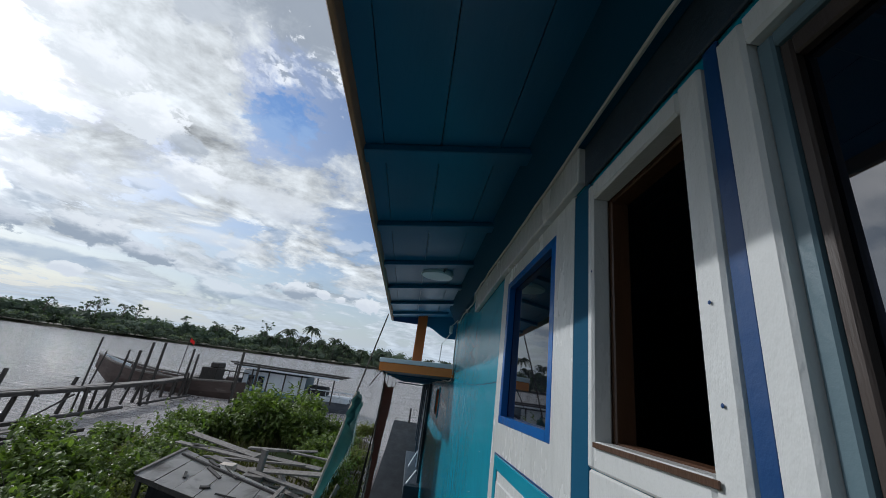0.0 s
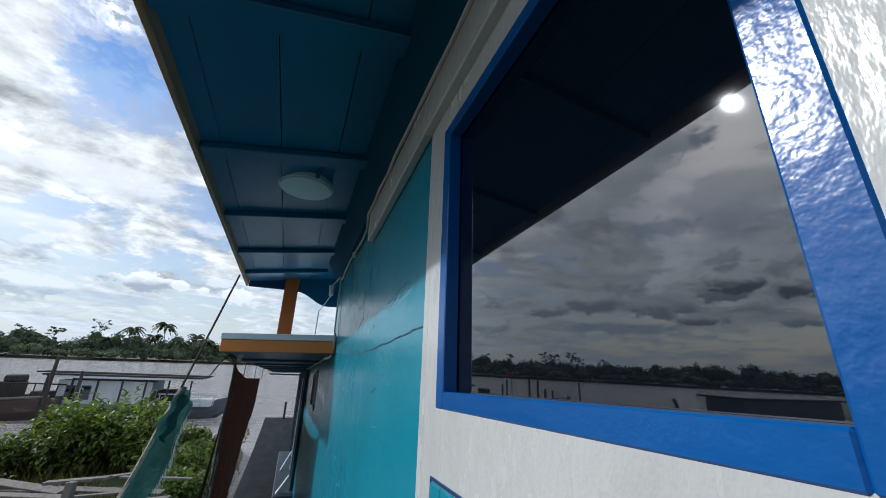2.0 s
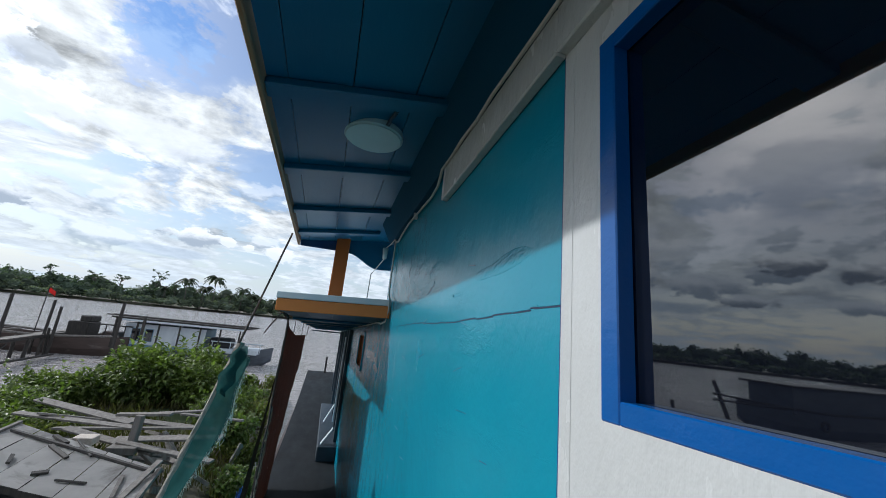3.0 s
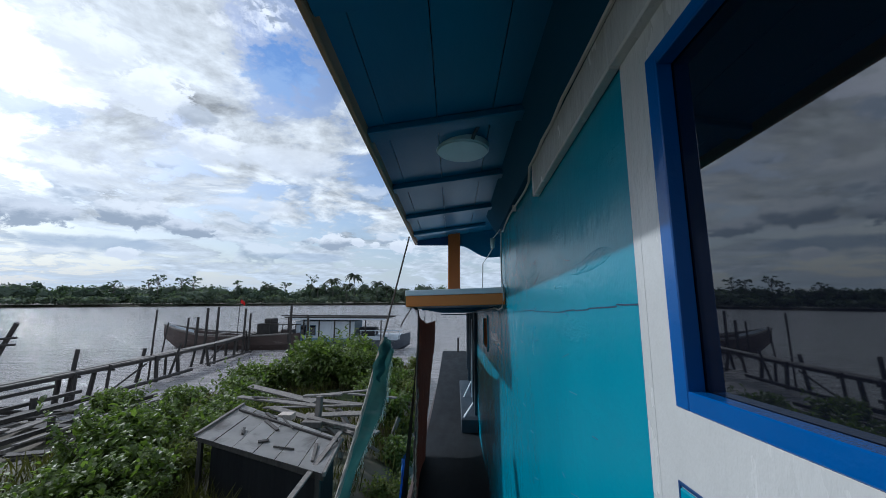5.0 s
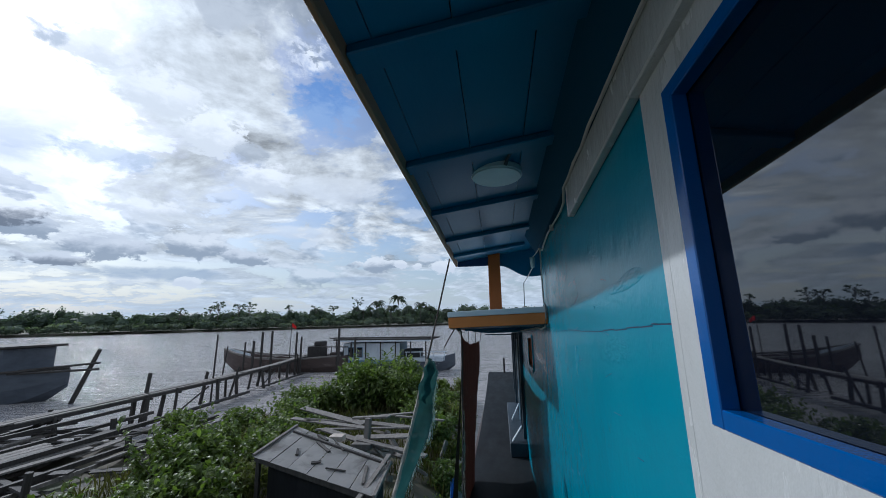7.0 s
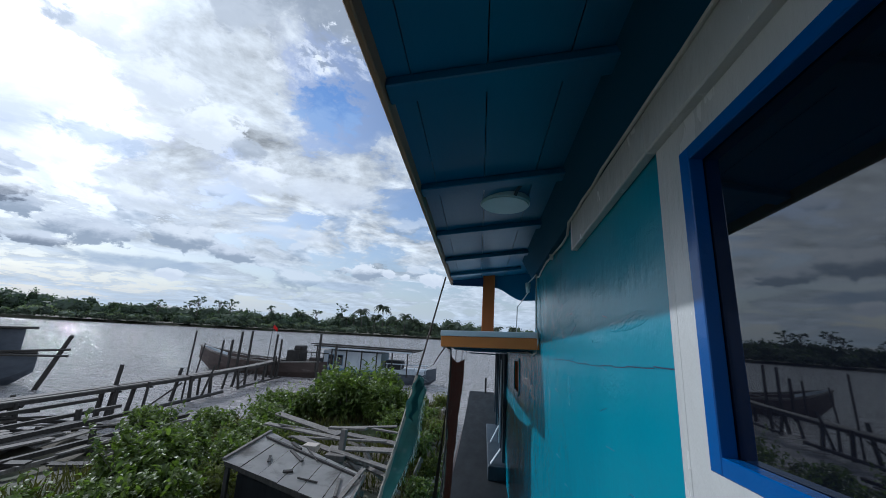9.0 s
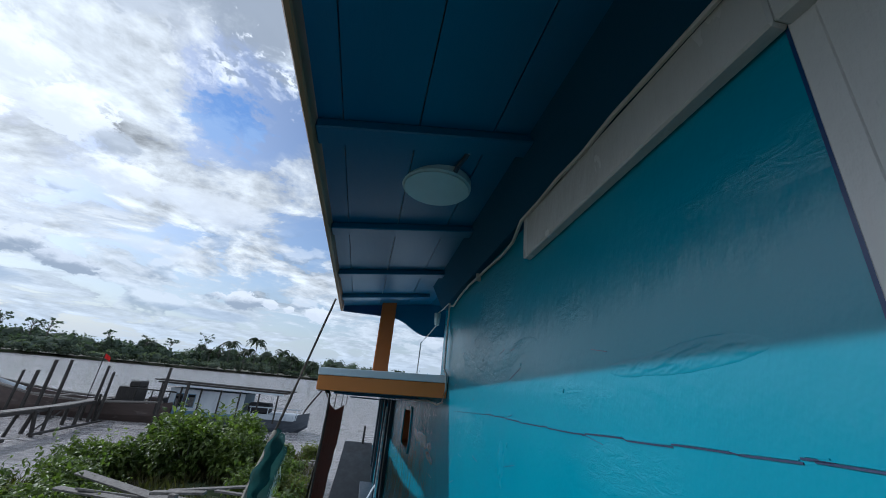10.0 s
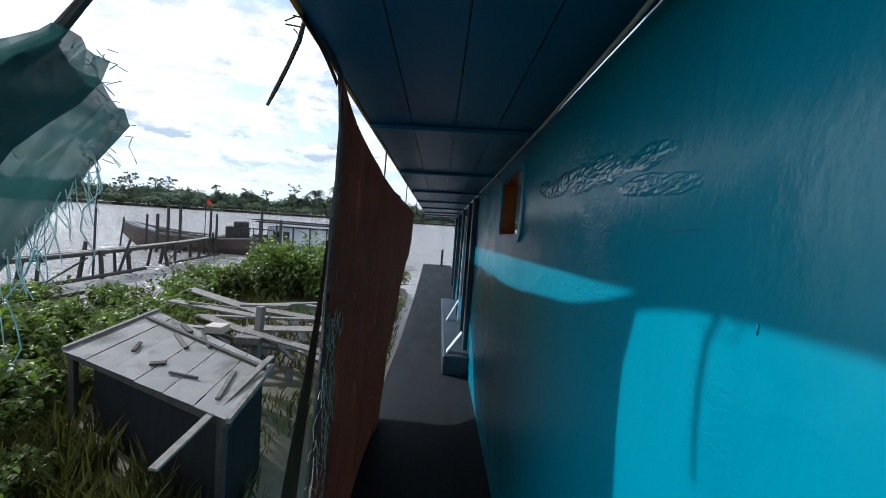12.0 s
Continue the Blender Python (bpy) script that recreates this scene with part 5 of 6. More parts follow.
def flat_tree(x, h, seed):
    rnd = random.Random(seed)
    y = far_line(x) + rnd.uniform(10, 20)
    t = thing("emergent_tree", (x, y, 1.0), "tall thin tree with an airy layered crown above the far woods", "tree", "tall trees on the far bank", m=FLAT)
    lean = rnd.uniform(-0.6, 0.6)
    bm = tube([(x, y, 0.5), (x + lean * 0.5, y, h * 0.5), (x + lean, y, h * 0.92)], 0.26, None, 6, 0.4)
    spots = []
    for k in range(13):
        w = 2.4 * k + rnd.uniform(-0.4, 0.4)
        lift = rnd.uniform(0.62, 1.0)
        reach = h * rnd.uniform(0.07, 0.23) * (1.15 - 0.5 * abs(lift - 0.85) * 3)
        e = Vector((x + lean + math.cos(w) * reach, y + math.sin(w) * reach, h * lift))
        tube([(x + lean * 0.8, y, h * (lift - 0.16)), ((x + e.x) / 2, (y + e.y) / 2, h * (lift - 0.05)), tuple(e)], 0.12, bm, 5, 0.4)
        clumps(rnd, spots, e, h * rnd.uniform(0.04, 0.075), h * rnd.uniform(0.015, 0.035), 16, 1)
    part("trunk", bm, M_BARK, t)
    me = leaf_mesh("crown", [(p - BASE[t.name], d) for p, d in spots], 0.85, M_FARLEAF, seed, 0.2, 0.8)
    c = new("crown", me)
    c.parent = t


for k, (x, h) in enumerate(((-157, 14.5), (-151, 13.2), (-145, 14.8), (-164, 13.0), (-119, 13.2), (-131, 12.8), (-97, 18.3), (-108, 13.0), (-88, 13.5), (-171, 11.0))):
    flat_tree(x, h + 1.8, 100 + k)


def palm(x, h, seed, group="palms on the far bank"):
    rnd = random.Random(seed)
    y = far_line(x) + rnd.uniform(1, 8)
    t = thing("palm_tree", (x, y, 1.0), "tall coconut palm standing above the far bank", "palm", group, m=FLAT)
    lean = rnd.uniform(-1.2, 1.2)
    top = Vector((x + lean, y, h * 0.82))
    part("trunk", tube([(x, y, 0.5), (x + lean * 0.3, y, h * 0.4), tuple(top)], 0.24, None, 6, 0.7), M_BARK, t)
    for k in range(22):
        w = 6.28 * k / 22 + rnd.uniform(-0.2, 0.2)
        up = rnd.uniform(-0.1, 0.95)
        ln = (2.4 + h * 0.155) * rnd.uniform(0.85, 1.1)
        bm = bmesh.new()
        prev = None
        for s in range(8):
            u = s / 7
            p = top + Vector((math.cos(w) * ln * u, math.sin(w) * ln * u, ln * (up * u - 0.85 * u * u)))
            side = Vector((-math.sin(w), math.cos(w), 0)) * ln * 0.15 * (math.sin(math.pi * min(1, u * 0.9 + 0.1)))
            drop = Vector((0, 0, -ln * 0.10))
            cur = (bm.verts.new(p + side + drop), bm.verts.new(p), bm.verts.new(p - side + drop))
            if prev and s % 2 == 1:
                bm.faces.new((prev[0], cur[0], cur[1], prev[1]))
                bm.faces.new((prev[1], cur[1], cur[2], prev[2]))
            elif prev:
                mid = [(prev[i].co + cur[i].co) / 2 for i in range(3)]
                a = [bm.verts.new(q) for q in mid]
                bm.faces.new((prev[0], a[0], cur[1], prev[1]))
                bm.faces.new((prev[1], cur[1], a[2], prev[2]))
            prev = cur
        part("frond", bm, M_PALM, t)


for k, (x, h) in enumerate(((-69, 24.0), (-81, 19.5), (-57, 18.5), (-74, 15.5), (-50, 14.5), (-75, 14.0), (-47, 12.0), (-90, 12.0), (-62, 13.0), (-38, 13.5), (-26, 12.5), (12, 14.0), (24, 15.0))):
    palm(x, h + 1.0, 200 + k)


# ---- the ruined hut roof on the bank ----
def quad_point(c, u, v):
    a, b, d, e = [Vector(p) for p in c]
    return a.lerp(b, u).lerp(e.lerp(d, u), v)


HUT = ((-4.32, 8.74, 2.02), (-1.38, 7.44, 1.94), (-1.48, 8.70, 2.02), (-4.42, 10.6, 2.10))
hut = thing("ruined_hut", (-2.9, 8.9, 0.3), "low ruined hut with a grey sheet roof among weeds", "hut", m=FLAT)
random.seed(41)
for k in range(6):
    u0, u1 = k / 6 + 0.003, (k + 1) / 6 - 0.003
    dz = random.uniform(-0.01, 0.012)
    c = [quad_point(HUT, u0, -0.01 + random.uniform(-0.01, 0.01)), quad_point(HUT, u1, 0.0), quad_point(HUT, u1, 1.0), quad_point(HUT, u0, 1.0)]
    rows = [[c[0].lerp(c[1], i / 4).lerp(c[3].lerp(c[2], i / 4), j / 6) + Vector((0, 0, dz + 0.008 * noise.noise((i, j, k)))) for i in range(5)] for j in range(7)]
    part("roof_sheet", sheet(rows, 0.02), M_SHEET, hut)
# walls take their darkness from colour, as shade under the overhang
part("wall_front", sheet([[quad_point(HUT, u, 0.20) + Vector((0, 0, dz)) for u in (0.06, 0.35, 0.7, 0.95)] for dz in (-0.03, -1.5)], 0.05), M_HUTWALL, hut, "board wall, near black for the shade under the roof")
part("wall_side", sheet([[quad_point(HUT, 0.95, v) + Vector((0, 0, dz)) for v in (0.20, 0.5, 0.95)] for dz in (-0.03, -1.5)], 0.05), M_HUTWALL, hut, "board wall, near black for the shade under the roof")
part("wall_end", sheet([[quad_point(HUT, 0.06, v) + Vector((0, 0, dz)) for v in (0.20, 0.5, 0.95)] for dz in (-0.03, -1.5)], 0.05), M_HUTWALL, hut, "board wall, near black for the shade under the roof")
for u in (0.03, 0.96):
    part("corner_post", bar(quad_point(HUT, u, 0.05) + Vector((0, 0, -0.03)), quad_point(HUT, u, 0.05) + Vector((0, 0, -1.55)), 0.08, 0.08, bevel=0.006), M_POST, hut)
part("eave_beam", bar(quad_point(HUT, 0.0, 0.04) + Vector((0, 0, -0.07)), quad_point(HUT, 1.0, 0.04) + Vector((0, 0, -0.07)), 0.06, 0.09, bevel=0.006), M_POST, hut)
part("edge_batten", bar(quad_point(HUT, 0, 0) + Vector((0, 0, 0.02)), quad_point(HUT, 0, 1) + Vector((0, 0, 0.02)), 0.06, 0.05), M_WOOD, hut)
part("ridge_batten", bar(quad_point(HUT, 0.05, 0.8) + Vector((0, 0, 0.03)), quad_point(HUT, 0.98, 0.86) + Vector((0, 0, 0.03)), 0.05, 0.04), M_POST, hut)
part("corner_batten", bar(quad_point(HUT, 1, 0) + Vector((0, 0, 0.0)), quad_point(HUT, 1, 1) + Vector((0, 0, 0.0)), 0.05, 0.06), M_WOOD, hut)

# scraps lying on the sheets
def scrap(name, u0, v0, u1, v1, w, h, mat, label, lift=0.03):
    piece(name, bar(quad_point(HUT, u0, v0) + Vector((0, 0, lift)), quad_point(HUT, u1, v1) + Vector((0, 0, lift)), w, h, None, random.uniform(-20, 20), 0.004), mat, label, "scrap wood", "scraps on the hut roof", m=FLAT)


scrap("scrap_stick", 0.36, 0.75, 0.52, 0.62, 0.06, 0.035, M_POST, "dark stick lying on the sheet roof")
scrap("scrap_stick", 0.30, 0.95, 0.42, 0.88, 0.07, 0.04, M_POST, "dark short block lying on the sheet roof")
scrap("scrap_stick", 0.45, 1.0, 0.62, 0.78, 0.03, 0.025, M_POST, "thin dark stick lying on the sheet roof")
scrap("scrap_stick", 0.60, 0.22, 0.74, 0.30, 0.035, 0.03, M_POST, "dark stick lying on the sheet roof")
scrap("scrap_stick", 0.47, 0.22, 0.53, 0.32, 0.07, 0.03, M_POST, "bent dark scrap lying on the sheet roof")
scrap("scrap_stick", 0.27, 0.42, 0.31, 0.28, 0.05, 0.03, M_POST, "bent dark scrap lying on the sheet roof")
scrap("scrap_batten", 0.90, 0.16, 0.86, 0.60, 0.05, 0.03, M_WOOD, "pale batten lying on the sheet roof")
piece("leaning_plank", bar((-1.70, 6.85, 1.80), (-1.52, 8.75, 2.13), 0.09, 0.03, bevel=0.004), M_WOOD, "weathered plank leaning over the hut roof edge", "plank", m=FLAT)

# ---- heap of old planks behind the hut ----
random.seed(17)
heap = [((-6.3, 14.4), (-3.3, 12.3), 0.22), ((-6.0, 13.2), (-3.0, 11.9), 0.18), ((-5.4, 12.9), (-2.2, 12.6), 0.16), ((-4.6, 12.0), (-1.9, 12.1), 0.2), ((-3.6, 12.8), (-1.5, 12.3), 0.2),
        ((-4.2, 11.6), (-2.2, 10.6), 0.16), ((-3.3, 11.6), (-1.2, 11.4), 0.22), ((-3.8, 13.6), (-2.0, 13.9), 0.15), ((-2.9, 10.8), (-1.1, 10.3), 0.18), ((-2.6, 13.2), (-1.1, 13.0), 0.18), ((-5.0, 11.5), (-3.4, 10.8), 0.14),
        ((-3.0, 14.6), (-1.0, 14.2), 0.2), ((-2.4, 15.4), (-0.9, 15.6), 0.18), ((-2.2, 16.6), (-0.8, 17.0), 0.2), ((-1.9, 18.2), (-0.7, 18.2), 0.18), ((-2.0, 20.0), (-0.7, 19.6), 0.2), ((-1.8, 22.0), (-0.7, 21.8), 0.2)]
for k, (a, b, w) in enumerate(heap):
    za = 1.62 if k < 11 else ground_z(*a) + 0.10
    piece("old_plank", bar((a[0], a[1], za + random.uniform(-0.06, 0.16)), (b[0], b[1], za + random.uniform(-0.06, 0.16)), w, 0.045, None, random.uniform(-14, 14), 0.005), M_WOOD,
          "weathered grey plank in a heap behind the hut", "plank", "heap of old planks", m=FLAT)
bm = bmesh.new()
for k in range(26):
    x, y = random.uniform(-5.6, -1.2), random.uniform(10.6, 13.6)
    bar((x, y, random.uniform(0.5, 1.45)), (x + random.uniform(-1.2, 1.2), y + random.uniform(-0.7, 0.7), random.uniform(0.6, 1.5)), random.uniform(0.06, 0.2), 0.05, bm, random.uniform(0, 90))
tagged(piece("timber_rubble", bm, M_WOOD, "broken timber under the plank heap", "rubble", m=FLAT), kind="stuff")
piece("pale_box", box(-3.62, -3.28, 10.66, 10.94, 1.72, 1.86, 0.01), M_PATCH, "pale box standing among the planks", "box", m=FLAT)
stump = thing("broken_post", (-2.75, 10.9, 1.1), "pale broken post with a cross piece standing in the plank heap", "post", m=FLAT)
part("shaft", bar((-2.75, 10.9, 1.2), (-2.72, 11.0, 2.22), 0.14, 0.12, bevel=0.01), M_WOOD, stump)
part("cross_piece", bar((-3.2, 11.2, 2.17), (-2.2, 11.1, 2.24), 0.16, 0.05, bevel=0.005), M_WOOD, stump)
part("foot_block", box(-2.98, -2.5, 10.5, 10.85, 1.62, 1.75, 0.01), M_WOOD, stump)
bm = bmesh.new()
for k in range(60):
    x, y = random.uniform(-5.0, -0.8), random.uniform(5.0, 7.0)
    made = box(x, x + random.uniform(0.05, 0.18), y, y + random.uniform(0.04, 0.15), ground_z(x, y), ground_z(x, y) + random.uniform(0.03, 0.12), 0, bm)
tagged(piece("litter", bm, M_CLAY, "brick coloured litter scattered on the bank", "litter", m=FLAT), kind="stuff")

# ---- jetty on stilts ----
jetty = thing("jetty", (-16.6, 24.0, 0.0), "narrow plank jetty on crooked wooden stilts", "jetty", m=FLAT)
random.seed(51)


def jx(y):
    return -16.35 - 0.4 * smooth(20, 28, y) - 2.2 * smooth(26, 42, y)


yy = 9.0
while yy < 41:
    ln = random.uniform(3.4, 5.0)
    for off in (-0.24, 0.0, 0.24):
        a, b = yy, min(42.0, yy + ln + random.uniform(-0.2, 0.3))
        z = 1.36 + 0.02 * random.uniform(-1, 1)
        part("deck_plank", bar((jx(a) + off, a, z), (jx(b) + off, b, z + random.uniform(-0.02, 0.02)), 0.21, 0.05), M_WOOD, jetty)
    for side in (-0.34, 0.34):
        part("bearer", bar((jx(yy) + side, yy, 1.26), (jx(yy + ln) + side, yy + ln, 1.26), 0.08, 0.14), M_POST, jetty)
    yy += ln
for k, y in enumerate((10.5, 14.0, 17.9, 19.6, 22.6, 24.4, 27.4, 28.6, 32.0, 34.4, 37.8, 40.0)):
    for side in (-0.36, 0.36):
        part("stilt", tube([(jx(y) + side * 1.5, y + random.uniform(-0.5, 0.5), -1.4), (jx(y) + side, y, 1.3 + random.choice((0, 0, 0.1, 0.5)))], random.uniform(0.08, 0.13), None, 7, 0.8), M_POST, jetty)
    part("cross_tie", bar((jx(y) - 0.5, y + 0.1, 1.18), (jx(y) + 0.5, y + 0.1, 1.16), 0.08, 0.08), M_POST, jetty)
    if k % 3 == 0:
        part("brace", tube([(jx(y) + 0.4, y, 0.15), (jx(y + 2.2) + 0.4, y + 2.2, 1.1)], 0.045, None, 6), M_POST, jetty)
part("low_rail", tube([(-14.6, 14.5, 0.45), (-15.0, 19.0, 0.35), (-15.4, 24.6, 0.30)], 0.09, None, 7), M_POST, jetty)
part("low_rail", tube([(-15.6, 26.5, 0.32), (-16.2, 33.0, 0.30)], 0.07, None, 7), M_POST, jetty)

# poles standing in the water
for a, b, r in (((-16.5, 22.6, -1.2), (-16.45, 22.75, 3.95), 0.055), ((-16.5, 18.0, -1.2), (-16.4, 18.3, 2.3), 0.10), ((-16.3, 23.4, -1.2), (-15.9, 24.2, 1.9), 0.07), ((-22.7, 34.0, -1.2), (-22.5, 34.0, 2.9), 0.09),
                ((-20.95, 34.0, -1.2), (-20.85, 34.0, 3.75), 0.12), ((-19.95, 34.0, -1.2), (-19.9, 34.0, 3.85), 0.11), ((-21.5, 33.6, -1.2), (-21.4, 33.6, 3.0), 0.12), ((-17.6, 34.0, -1.2), (-17.5, 34.0, 3.7), 0.10),
                ((-17.2, 34.2, -1.2), (-17.15, 34.2, 3.3), 0.10), ((-13.55, 34.0, -1.2), (-13.5, 34.0, 4.0), 0.13), ((-25.85, 22.0, -1.0), (-23.8, 22.0, 3.2), 0.13), ((-12.2, 34.5, -1.2), (-12.2, 34.5, 3.2), 0.12),
                ((-24.0, 33.0, -1.2), (-23.5, 33.0, 2.6), 0.06)):
    piece("mooring_pole", tube([a, (Vector(a) + Vector(b)) / 2, b], r, None, 8, 0.85, 0.1), M_POST, "dark wooden mooring pole standing in the river", "pole", "mooring poles", m=FLAT)

# ---- timber landing and log rafts by the shore ----
landing = thing("old_landing", (-14.5, 11.0, 0.2), "collapsed dark timber landing at the water's edge", "landing", m=FLAT)
random.seed(61)
for k in range(14):
    x = -19.5 + 0.72 * k + random.uniform(-0.15, 0.15)
    y0 = 6.5 + random.uniform(-1.0, 1.5)
    part("beam", bar((x, y0, 0.62 + random.uniform(-0.15, 0.35)), (x + random.uniform(-0.5, 0.5), y0 + random.uniform(5.5, 9.0), 0.66 + random.uniform(-0.15, 0.35)), random.uniform(0.12, 0.34), 0.09, None, random.uniform(-8, 8)), M_POST if k % 3 else M_WOOD, landing)
for k in range(6):
    y = 8.2 + 1.35 * k
    part("cross_beam", bar((-19.5, y + random.uniform(-0.4, 0.4), 0.52), (-9.8, y + random.uniform(-0.4, 0.6), 0.55), 0.16, 0.12), M_POST, landing)
for k in range(18):
    x, y = random.uniform(-19, -10), random.uniform(7.5, 15.5)
    part("post", tube([(x, y, -0.9), (x + random.uniform(-0.2, 0.2), y, random.uniform(0.7, 1.35))], random.uniform(0.07, 0.11), None, 7), M_POST, landing)
for k in range(22):
    x, y, w, ln = random.uniform(-19, -9.5), random.uniform(7.0, 14.0), random.uniform(0, 3.14), random.uniform(0.7, 2.4)
    z = random.uniform(0.68, 1.0)
    part("loose_board", bar((x - math.cos(w) * ln, y - math.sin(w) * ln, z), (x + math.cos(w) * ln, y + math.sin(w) * ln, z + random.uniform(-0.2, 0.25)), random.uniform(0.10, 0.28), 0.045, None, random.uniform(-20, 20)), M_WOOD if k % 3 == 0 else M_POST, landing)
for x, z in ((-15.4, 1.12), (-14.3, 0.95), (-12.6, 1.05), (-11.3, 0.85)):
    part("rail", bar((x, 7.0, z), (x + 0.5, 16.0, z + 0.1), 0.13, 0.12), M_POST, landing)
for k in range(7):
    part("pale_plank", bar((-14.0 + 0.3 * k, 8.0 + 0.2 * k, 0.98), (-13.6 + 0.3 * k, 12.0 + random.uniform(-0.6, 0.8), 1.0), 0.26, 0.05), M_WOOD, landing, "greyish brown plank")

# ---- boats ----
def hull_mesh(x_bow, x_stern, y, beam, z_bow, z_mid, z_stern, rake=1.6):
    out = bmesh.new()
    n = 18
    rings_ = []
    for k in range(n + 1):
        u = k / n
        x = x_bow + (x_stern - x_bow) * u
        half = beam * (1 - (1 - min(1, u / 0.45)) ** 2.2) * (1 - 0.25 * max(0, (u - 0.7) / 0.3))
        half = max(half, 0.03)
        top = z_mid + (z_bow - z_mid) * max(0, 1 - u / 0.5) ** 2 + (z_stern - z_mid) * max(0, (u - 0.65) / 0.35) ** 2
        keel = -0.5 + (z_bow - 0.6) * max(0, 1 - u / 0.16) ** 1.3
        r = []
        for s, h in ((-1.0, 1.0), (-0.93, 0.55), (-0.7, 0.2), (0, 0.0), (0.7, 0.2), (0.93, 0.55), (1.0, 1.0)):
            r.append(out.verts.new((x, y + s * half, keel + (top - keel) * h)))
        r.append(out.verts.new((x, y + 0.9 * half, top - 0.03)))
        r.append(out.verts.new((x, y + 0.85 * half, top - 0.35)))
        r.append(out.verts.new((x, y - 0.85 * half, top - 0.35)))
        r.append(out.verts.new((x, y - 0.9 * half, top - 0.03)))
        rings_.append(r)
    m_ = len(rings_[0])
    for a, b in zip(rings_, rings_[1:]):
        for k in range(m_):
            out.faces.new((a[k], a[(k + 1) % m_], b[(k + 1) % m_], b[k]))
    out.faces.new(rings_[0])
    out.faces.new(rings_[-1][::-1])
    bmesh.ops.recalc_face_normals(out, faces=out.faces)
    return out


fb = thing("fishing_boat", (-20.5, 37.0, -0.3), "old brown wooden fishing boat moored by the jetty", "boat", m=FLAT)
part("hull", hull_mesh(-26.9, -13.4, 37.0, 1.7, 2.1, 1.15, 1.55), M_OLDHULL, fb)
for s in (-1, 1):
    part("gunwale", tube([(-26.9, 37.0 + s * 0.05, 2.12), (-25.0, 37 + s * 0.95, 1.72), (-22.5, 37 + s * 1.6, 1.36), (-18.5, 37 + s * 1.7, 1.18), (-14.0, 37 + s * 1.35, 1.5)], 0.09, None, 6), M_WOOD, fb, "grey worn gunwale")
part("stern_box", box(-17.6, -16.3, 36.2, 37.8, 1.2, 2.3, 0.05), M_POST, fb, "dark box by the stern")
part("stern_top", box(-17.0, -16.3, 36.3, 37.7, 2.3, 2.75, 0.08), M_POST, fb)
part("bow_bulwark", bar((-26.6, 36.9, 2.02), (-23.0, 35.5, 1.55), 0.06, 0.35), M_CABWHITE, fb, "pale bulwark strake")
part("engine_cover", box(-15.4, -14.4, 36.3, 37.7, 1.1, 1.75, 0.06), M_OLDHULL, fb)
for x in (-21.5, -19.0, -15.2):
    part("cross_thwart", bar((x, 35.6, 1.25), (x, 38.4, 1.25), 0.18, 0.08), M_WOOD, fb)
for a, b in (((-17.0, 35.7, 2.3), (-13.4, 35.9, 2.25)),):
    part("hand_rail", tube([a, b], 0.05, None, 6), M_POST, fb)
for x in (-16.2, -15.0, -13.8):
    part("stanchion", tube([(x, 35.75, 1.1), (x, 35.8, 2.3)], 0.04, None, 6), M_POST, fb)
part("flag_pole", tube([(-20.2, 37.6, 1.0), (-20.1, 37.6, 4.55)], 0.035, None, 6), M_POST, fb)
part("flag", sheet([[(-20.1 + 0.17 * i, 37.6 + 0.05 * math.sin(i * 1.6), 4.5 + dz - 0.10 * i + 0.0) for i in range(4)] for dz in (0.0, -0.16, -0.34)], 0.01), M_RED, fb, "faded red flag")

hb = thing("house_boat", (-9.4, 37.6, -0.3), "white and blue cabin boat moored beyond the shrubs", "boat", m=FLAT)
part("hull", hull_mesh(-3.6, -14.2, 37.6, 1.8, 1.5, 0.75, 1.0), M_GREYHULL, hb)
part("cabin_wall", strips(35.95, 36.03, 0, 5.4, 0.75, 2.55, [(0.5, 1.0, 1.3, 2.2), (1.3, 1.9, 1.3, 2.2)]), M_CABWHITE, hb)
cw = bpy.data.objects["cabin_wall"]
bmx = bmesh.new()
bmx.from_mesh(cw.data)
for v in bmx.verts:
    p = v.co + BASE[hb.name]
    v.co = Vector((-13.9 + p.y, p.x, p.z)) - BASE[hb.name]
bmesh.ops.reverse_faces(bmx, faces=bmx.faces)
bmx.to_mesh(cw.data)
bmx.free()
part("cabin_back", box(-13.9, -8.5, 36.04, 38.9, 0.75, 2.55), M_INNER, hb)
for x in (-13.15, -12.3):
    part("window_pane", box(x - 0.24, x + 0.24, 35.93, 35.945, 1.32, 2.18), M_GLASS, hb)
    part("window_frame", box(x - 0.29, x + 0.29, 35.946, 35.949, 1.27, 2.23), M_CABBLUE, hb)
part("lower_strake", box(-13.9, -8.5, 35.90, 35.949, 0.72, 1.05, 0.01), M_CABBLUE, hb, "faded blue strake")
part("roof", box(-14.7, -5.3, 35.4, 39.2, 2.86, 2.98, 0.03), M_POST, hb, "dark flat roof")
for x in (-14.4, -13.0, -11.6, -10.2, -8.8, -7.4, -6.0):
    part("roof_post", box(x - 0.05, x + 0.05, 35.55, 35.65, 0.7, 2.86), M_POST, hb)
for y in (35.45, 36.4):
    part("roof_pole", tube([(-15.0, y, 3.07), (-4.8, y, 3.05)], 0.05, None, 6), M_POST, hb, "pole lying on the roof")
part("awning_edge", box(-14.2, -5.6, 35.42, 35.5, 2.72, 2.86, 0.01), M_CABWHITE, hb)
part("fore_deck", box(-8.4, -4.6, 36.0, 39.0, 0.9, 1.25, 0.03), M_CABWHITE, hb, "pale raised fore deck")
part("fore_rail", tube([(-8.0, 35.95, 1.75), (-4.2, 36.2, 1.75)], 0.05, None, 6), M_CABWHITE, hb)
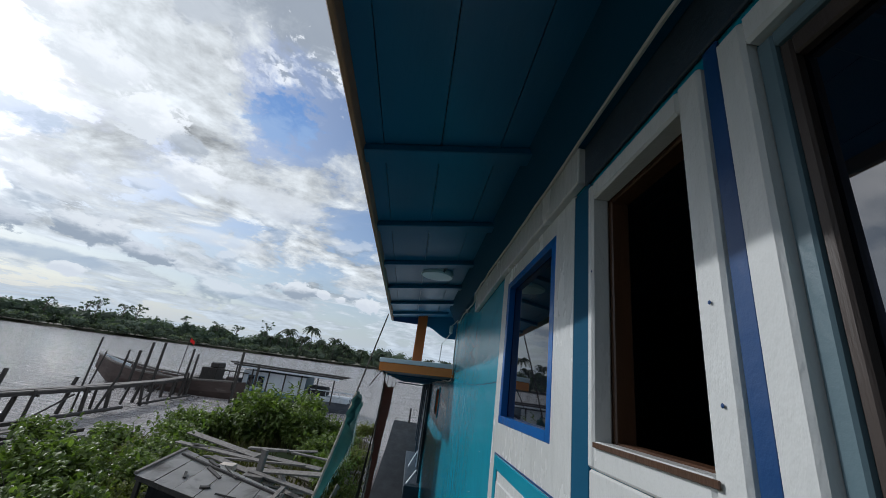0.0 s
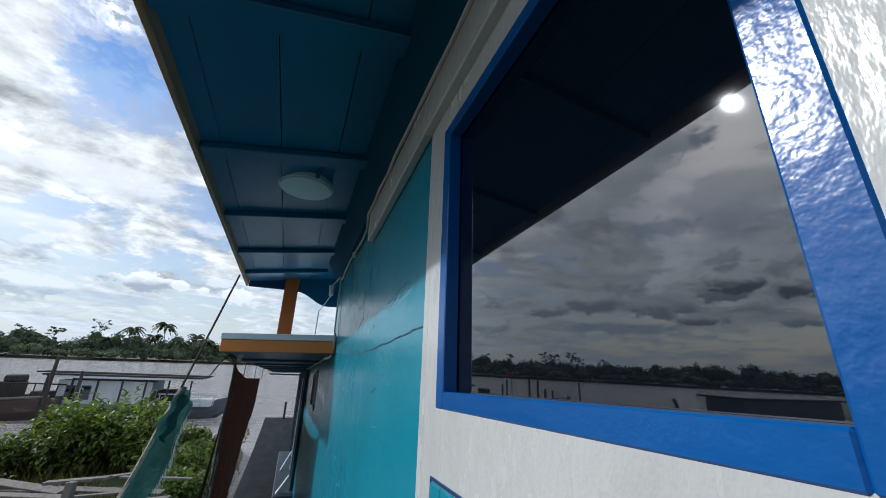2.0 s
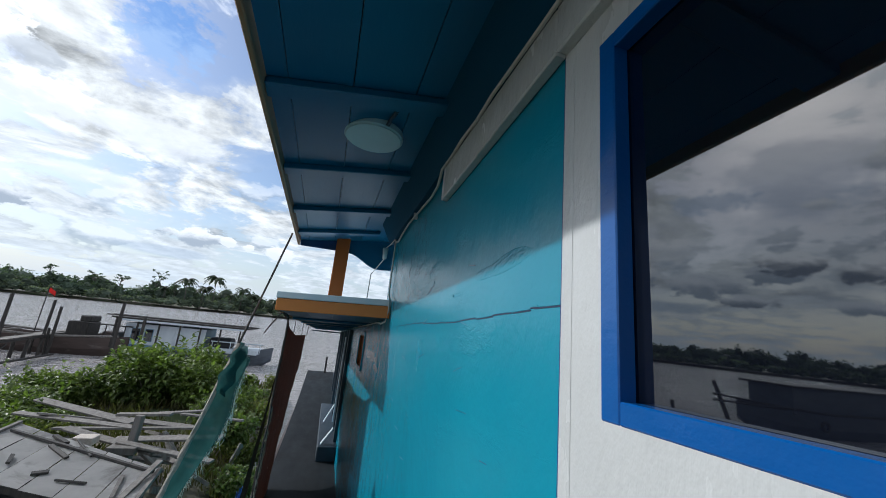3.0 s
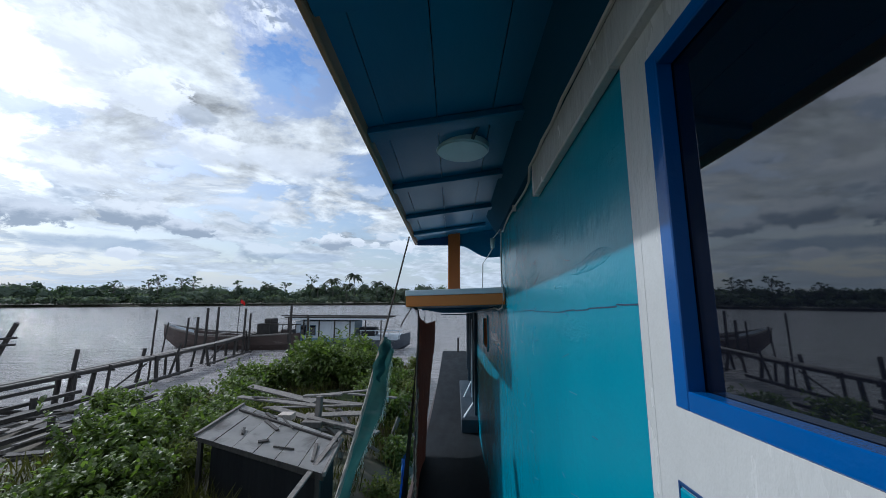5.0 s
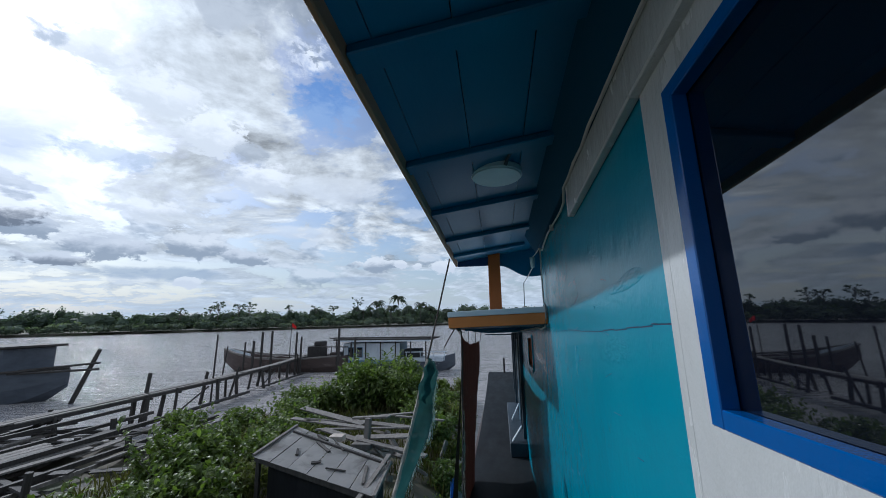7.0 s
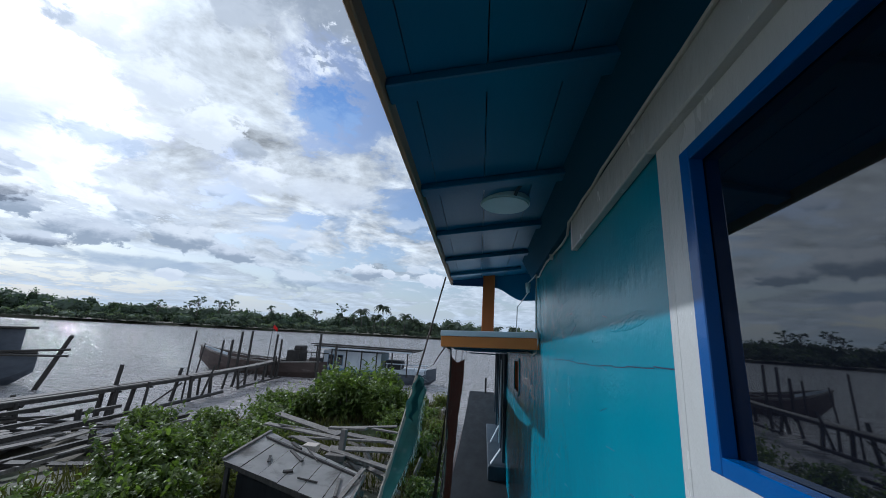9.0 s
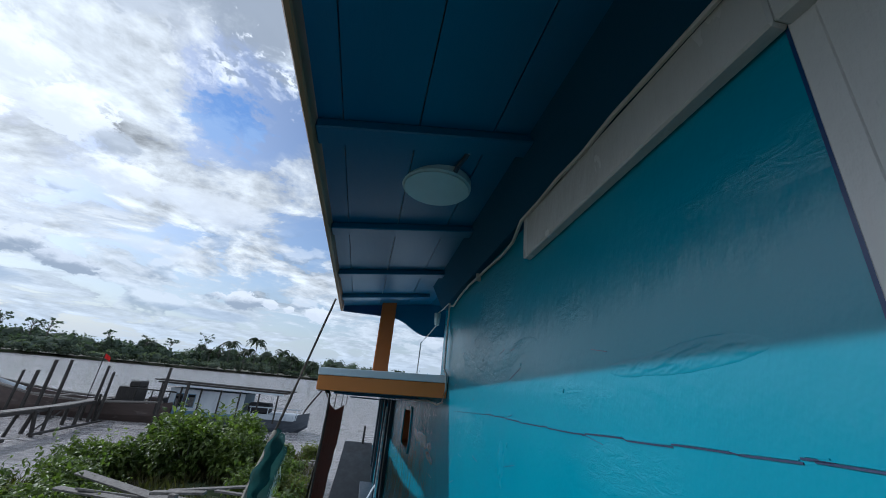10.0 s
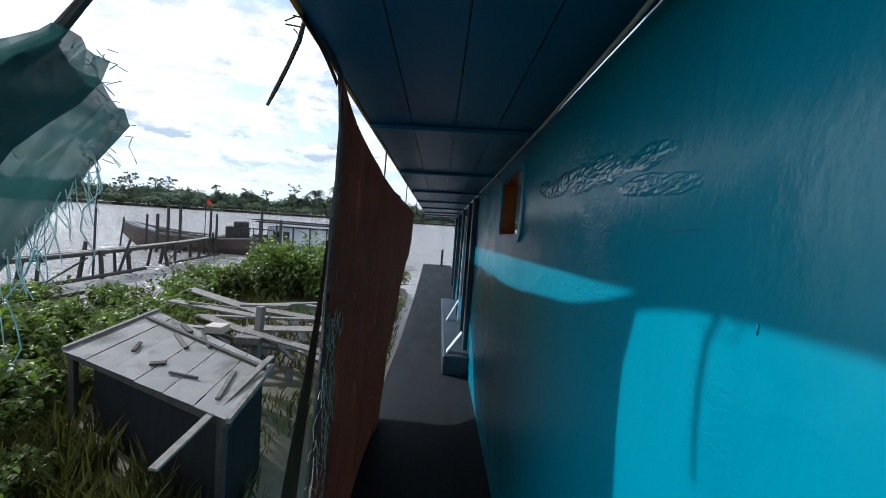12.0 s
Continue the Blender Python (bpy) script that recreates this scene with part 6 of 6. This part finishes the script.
part("cargo", box(-8.2, -6.6, 36.2, 37.6, 1.251, 2.0, 0.12), M_HUTWALL, hb, "dark covered cargo")
for x in (-7.9, -6.6, -5.4, -4.4):
    part("fore_stanchion", tube([(x, 36.0, 1.0), (x, 36.0, 1.78)], 0.035, None, 6), M_CABWHITE, hb)

lb = thing("work_boat", (-31.0, 22.5, -0.3), "dark grey wooden work boat with a high bow", "boat", m=FLAT)
part("hull", hull_mesh(-26.4, -44.0, 22.5, 2.1, 2.0, 1.7, 1.9), M_GREYHULL, lb)
part("gunwale", tube([(-26.4, 22.45, 2.02), (-28.5, 21.2, 1.95), (-32.0, 20.4, 1.75), (-40.0, 20.4, 1.72)], 0.09, None, 6), M_POST, lb)
part("wheelhouse", box(-41.5, -29.6, 21.0, 24.0, 1.5, 3.3, 0.06), M_GREYHULL, lb, "dark wheelhouse")
part("house_roof", box(-42.0, -29.1, 20.7, 24.3, 3.3, 3.45, 0.03), M_POST, lb)
part("bow_spar", tube([(-29.0, 21.6, 1.95), (-23.6, 21.9, 2.4)], 0.07, None, 6), M_POST, lb)
part("bow_spar", tube([(-29.2, 21.2, 1.8), (-23.4, 21.7, 2.05)], 0.07, None, 6), M_POST, lb)
bm = ring(0, 0.14, rounded(-0.35, 0.35, -0.35, 0.35, 0.34, 6), rounded(-0.2, 0.2, -0.2, 0.2, 0.19, 6))
bmesh.ops.transform(bm, matrix=Matrix.Translation((-31.2, 20.3, 1.0)) @ pose(0, 0, 0, 0, 0, -90), verts=bm.verts)
part("tyre_fender", bm, M_POST, lb, "old tyre fender")

# ---- trees on the bank abeam, seen in the window glass ----
def broad_tree(x, y, h, seed):
    rnd = random.Random(seed)
    z = ground_z(x, y)
    t = thing("bank_tree", (x, y, z), "dark broad-crowned tree on the near bank", "tree", "trees on the near bank", m=FLAT)
    bm = tube([(x, y, z - 0.3), (x + 0.2, y, z + h * 0.3), (x, y, z + h * 0.6)], 0.35, None, 7, 0.5)
    spots = []
    for k in range(9):
        w = rnd.uniform(0, 6.28)
        e = Vector((x + math.cos(w) * h * 0.3, y + math.sin(w) * h * 0.3, z + h * rnd.uniform(0.55, 0.92)))
        tube([(x, y, z + h * 0.45), tuple(e)], 0.12, bm, 5, 0.4)
        clumps(rnd, spots, e, h * 0.2, h * 0.14, 70, 1)
    part("trunk", bm, M_BARK, t)
    c = new("crown", leaf_mesh("crown", [(p - BASE[t.name], d) for p, d in spots], 0.8, M_FARLEAF, seed, 0.2, 0.8))
    c.parent = t


for k, (x, y, h) in enumerate(((-84, 33, 13), (-92, 30, 16), (-88, 24, 14), (-98, 22, 15), (-94, 36, 12))):
    broad_tree(x, y, h, 300 + k)
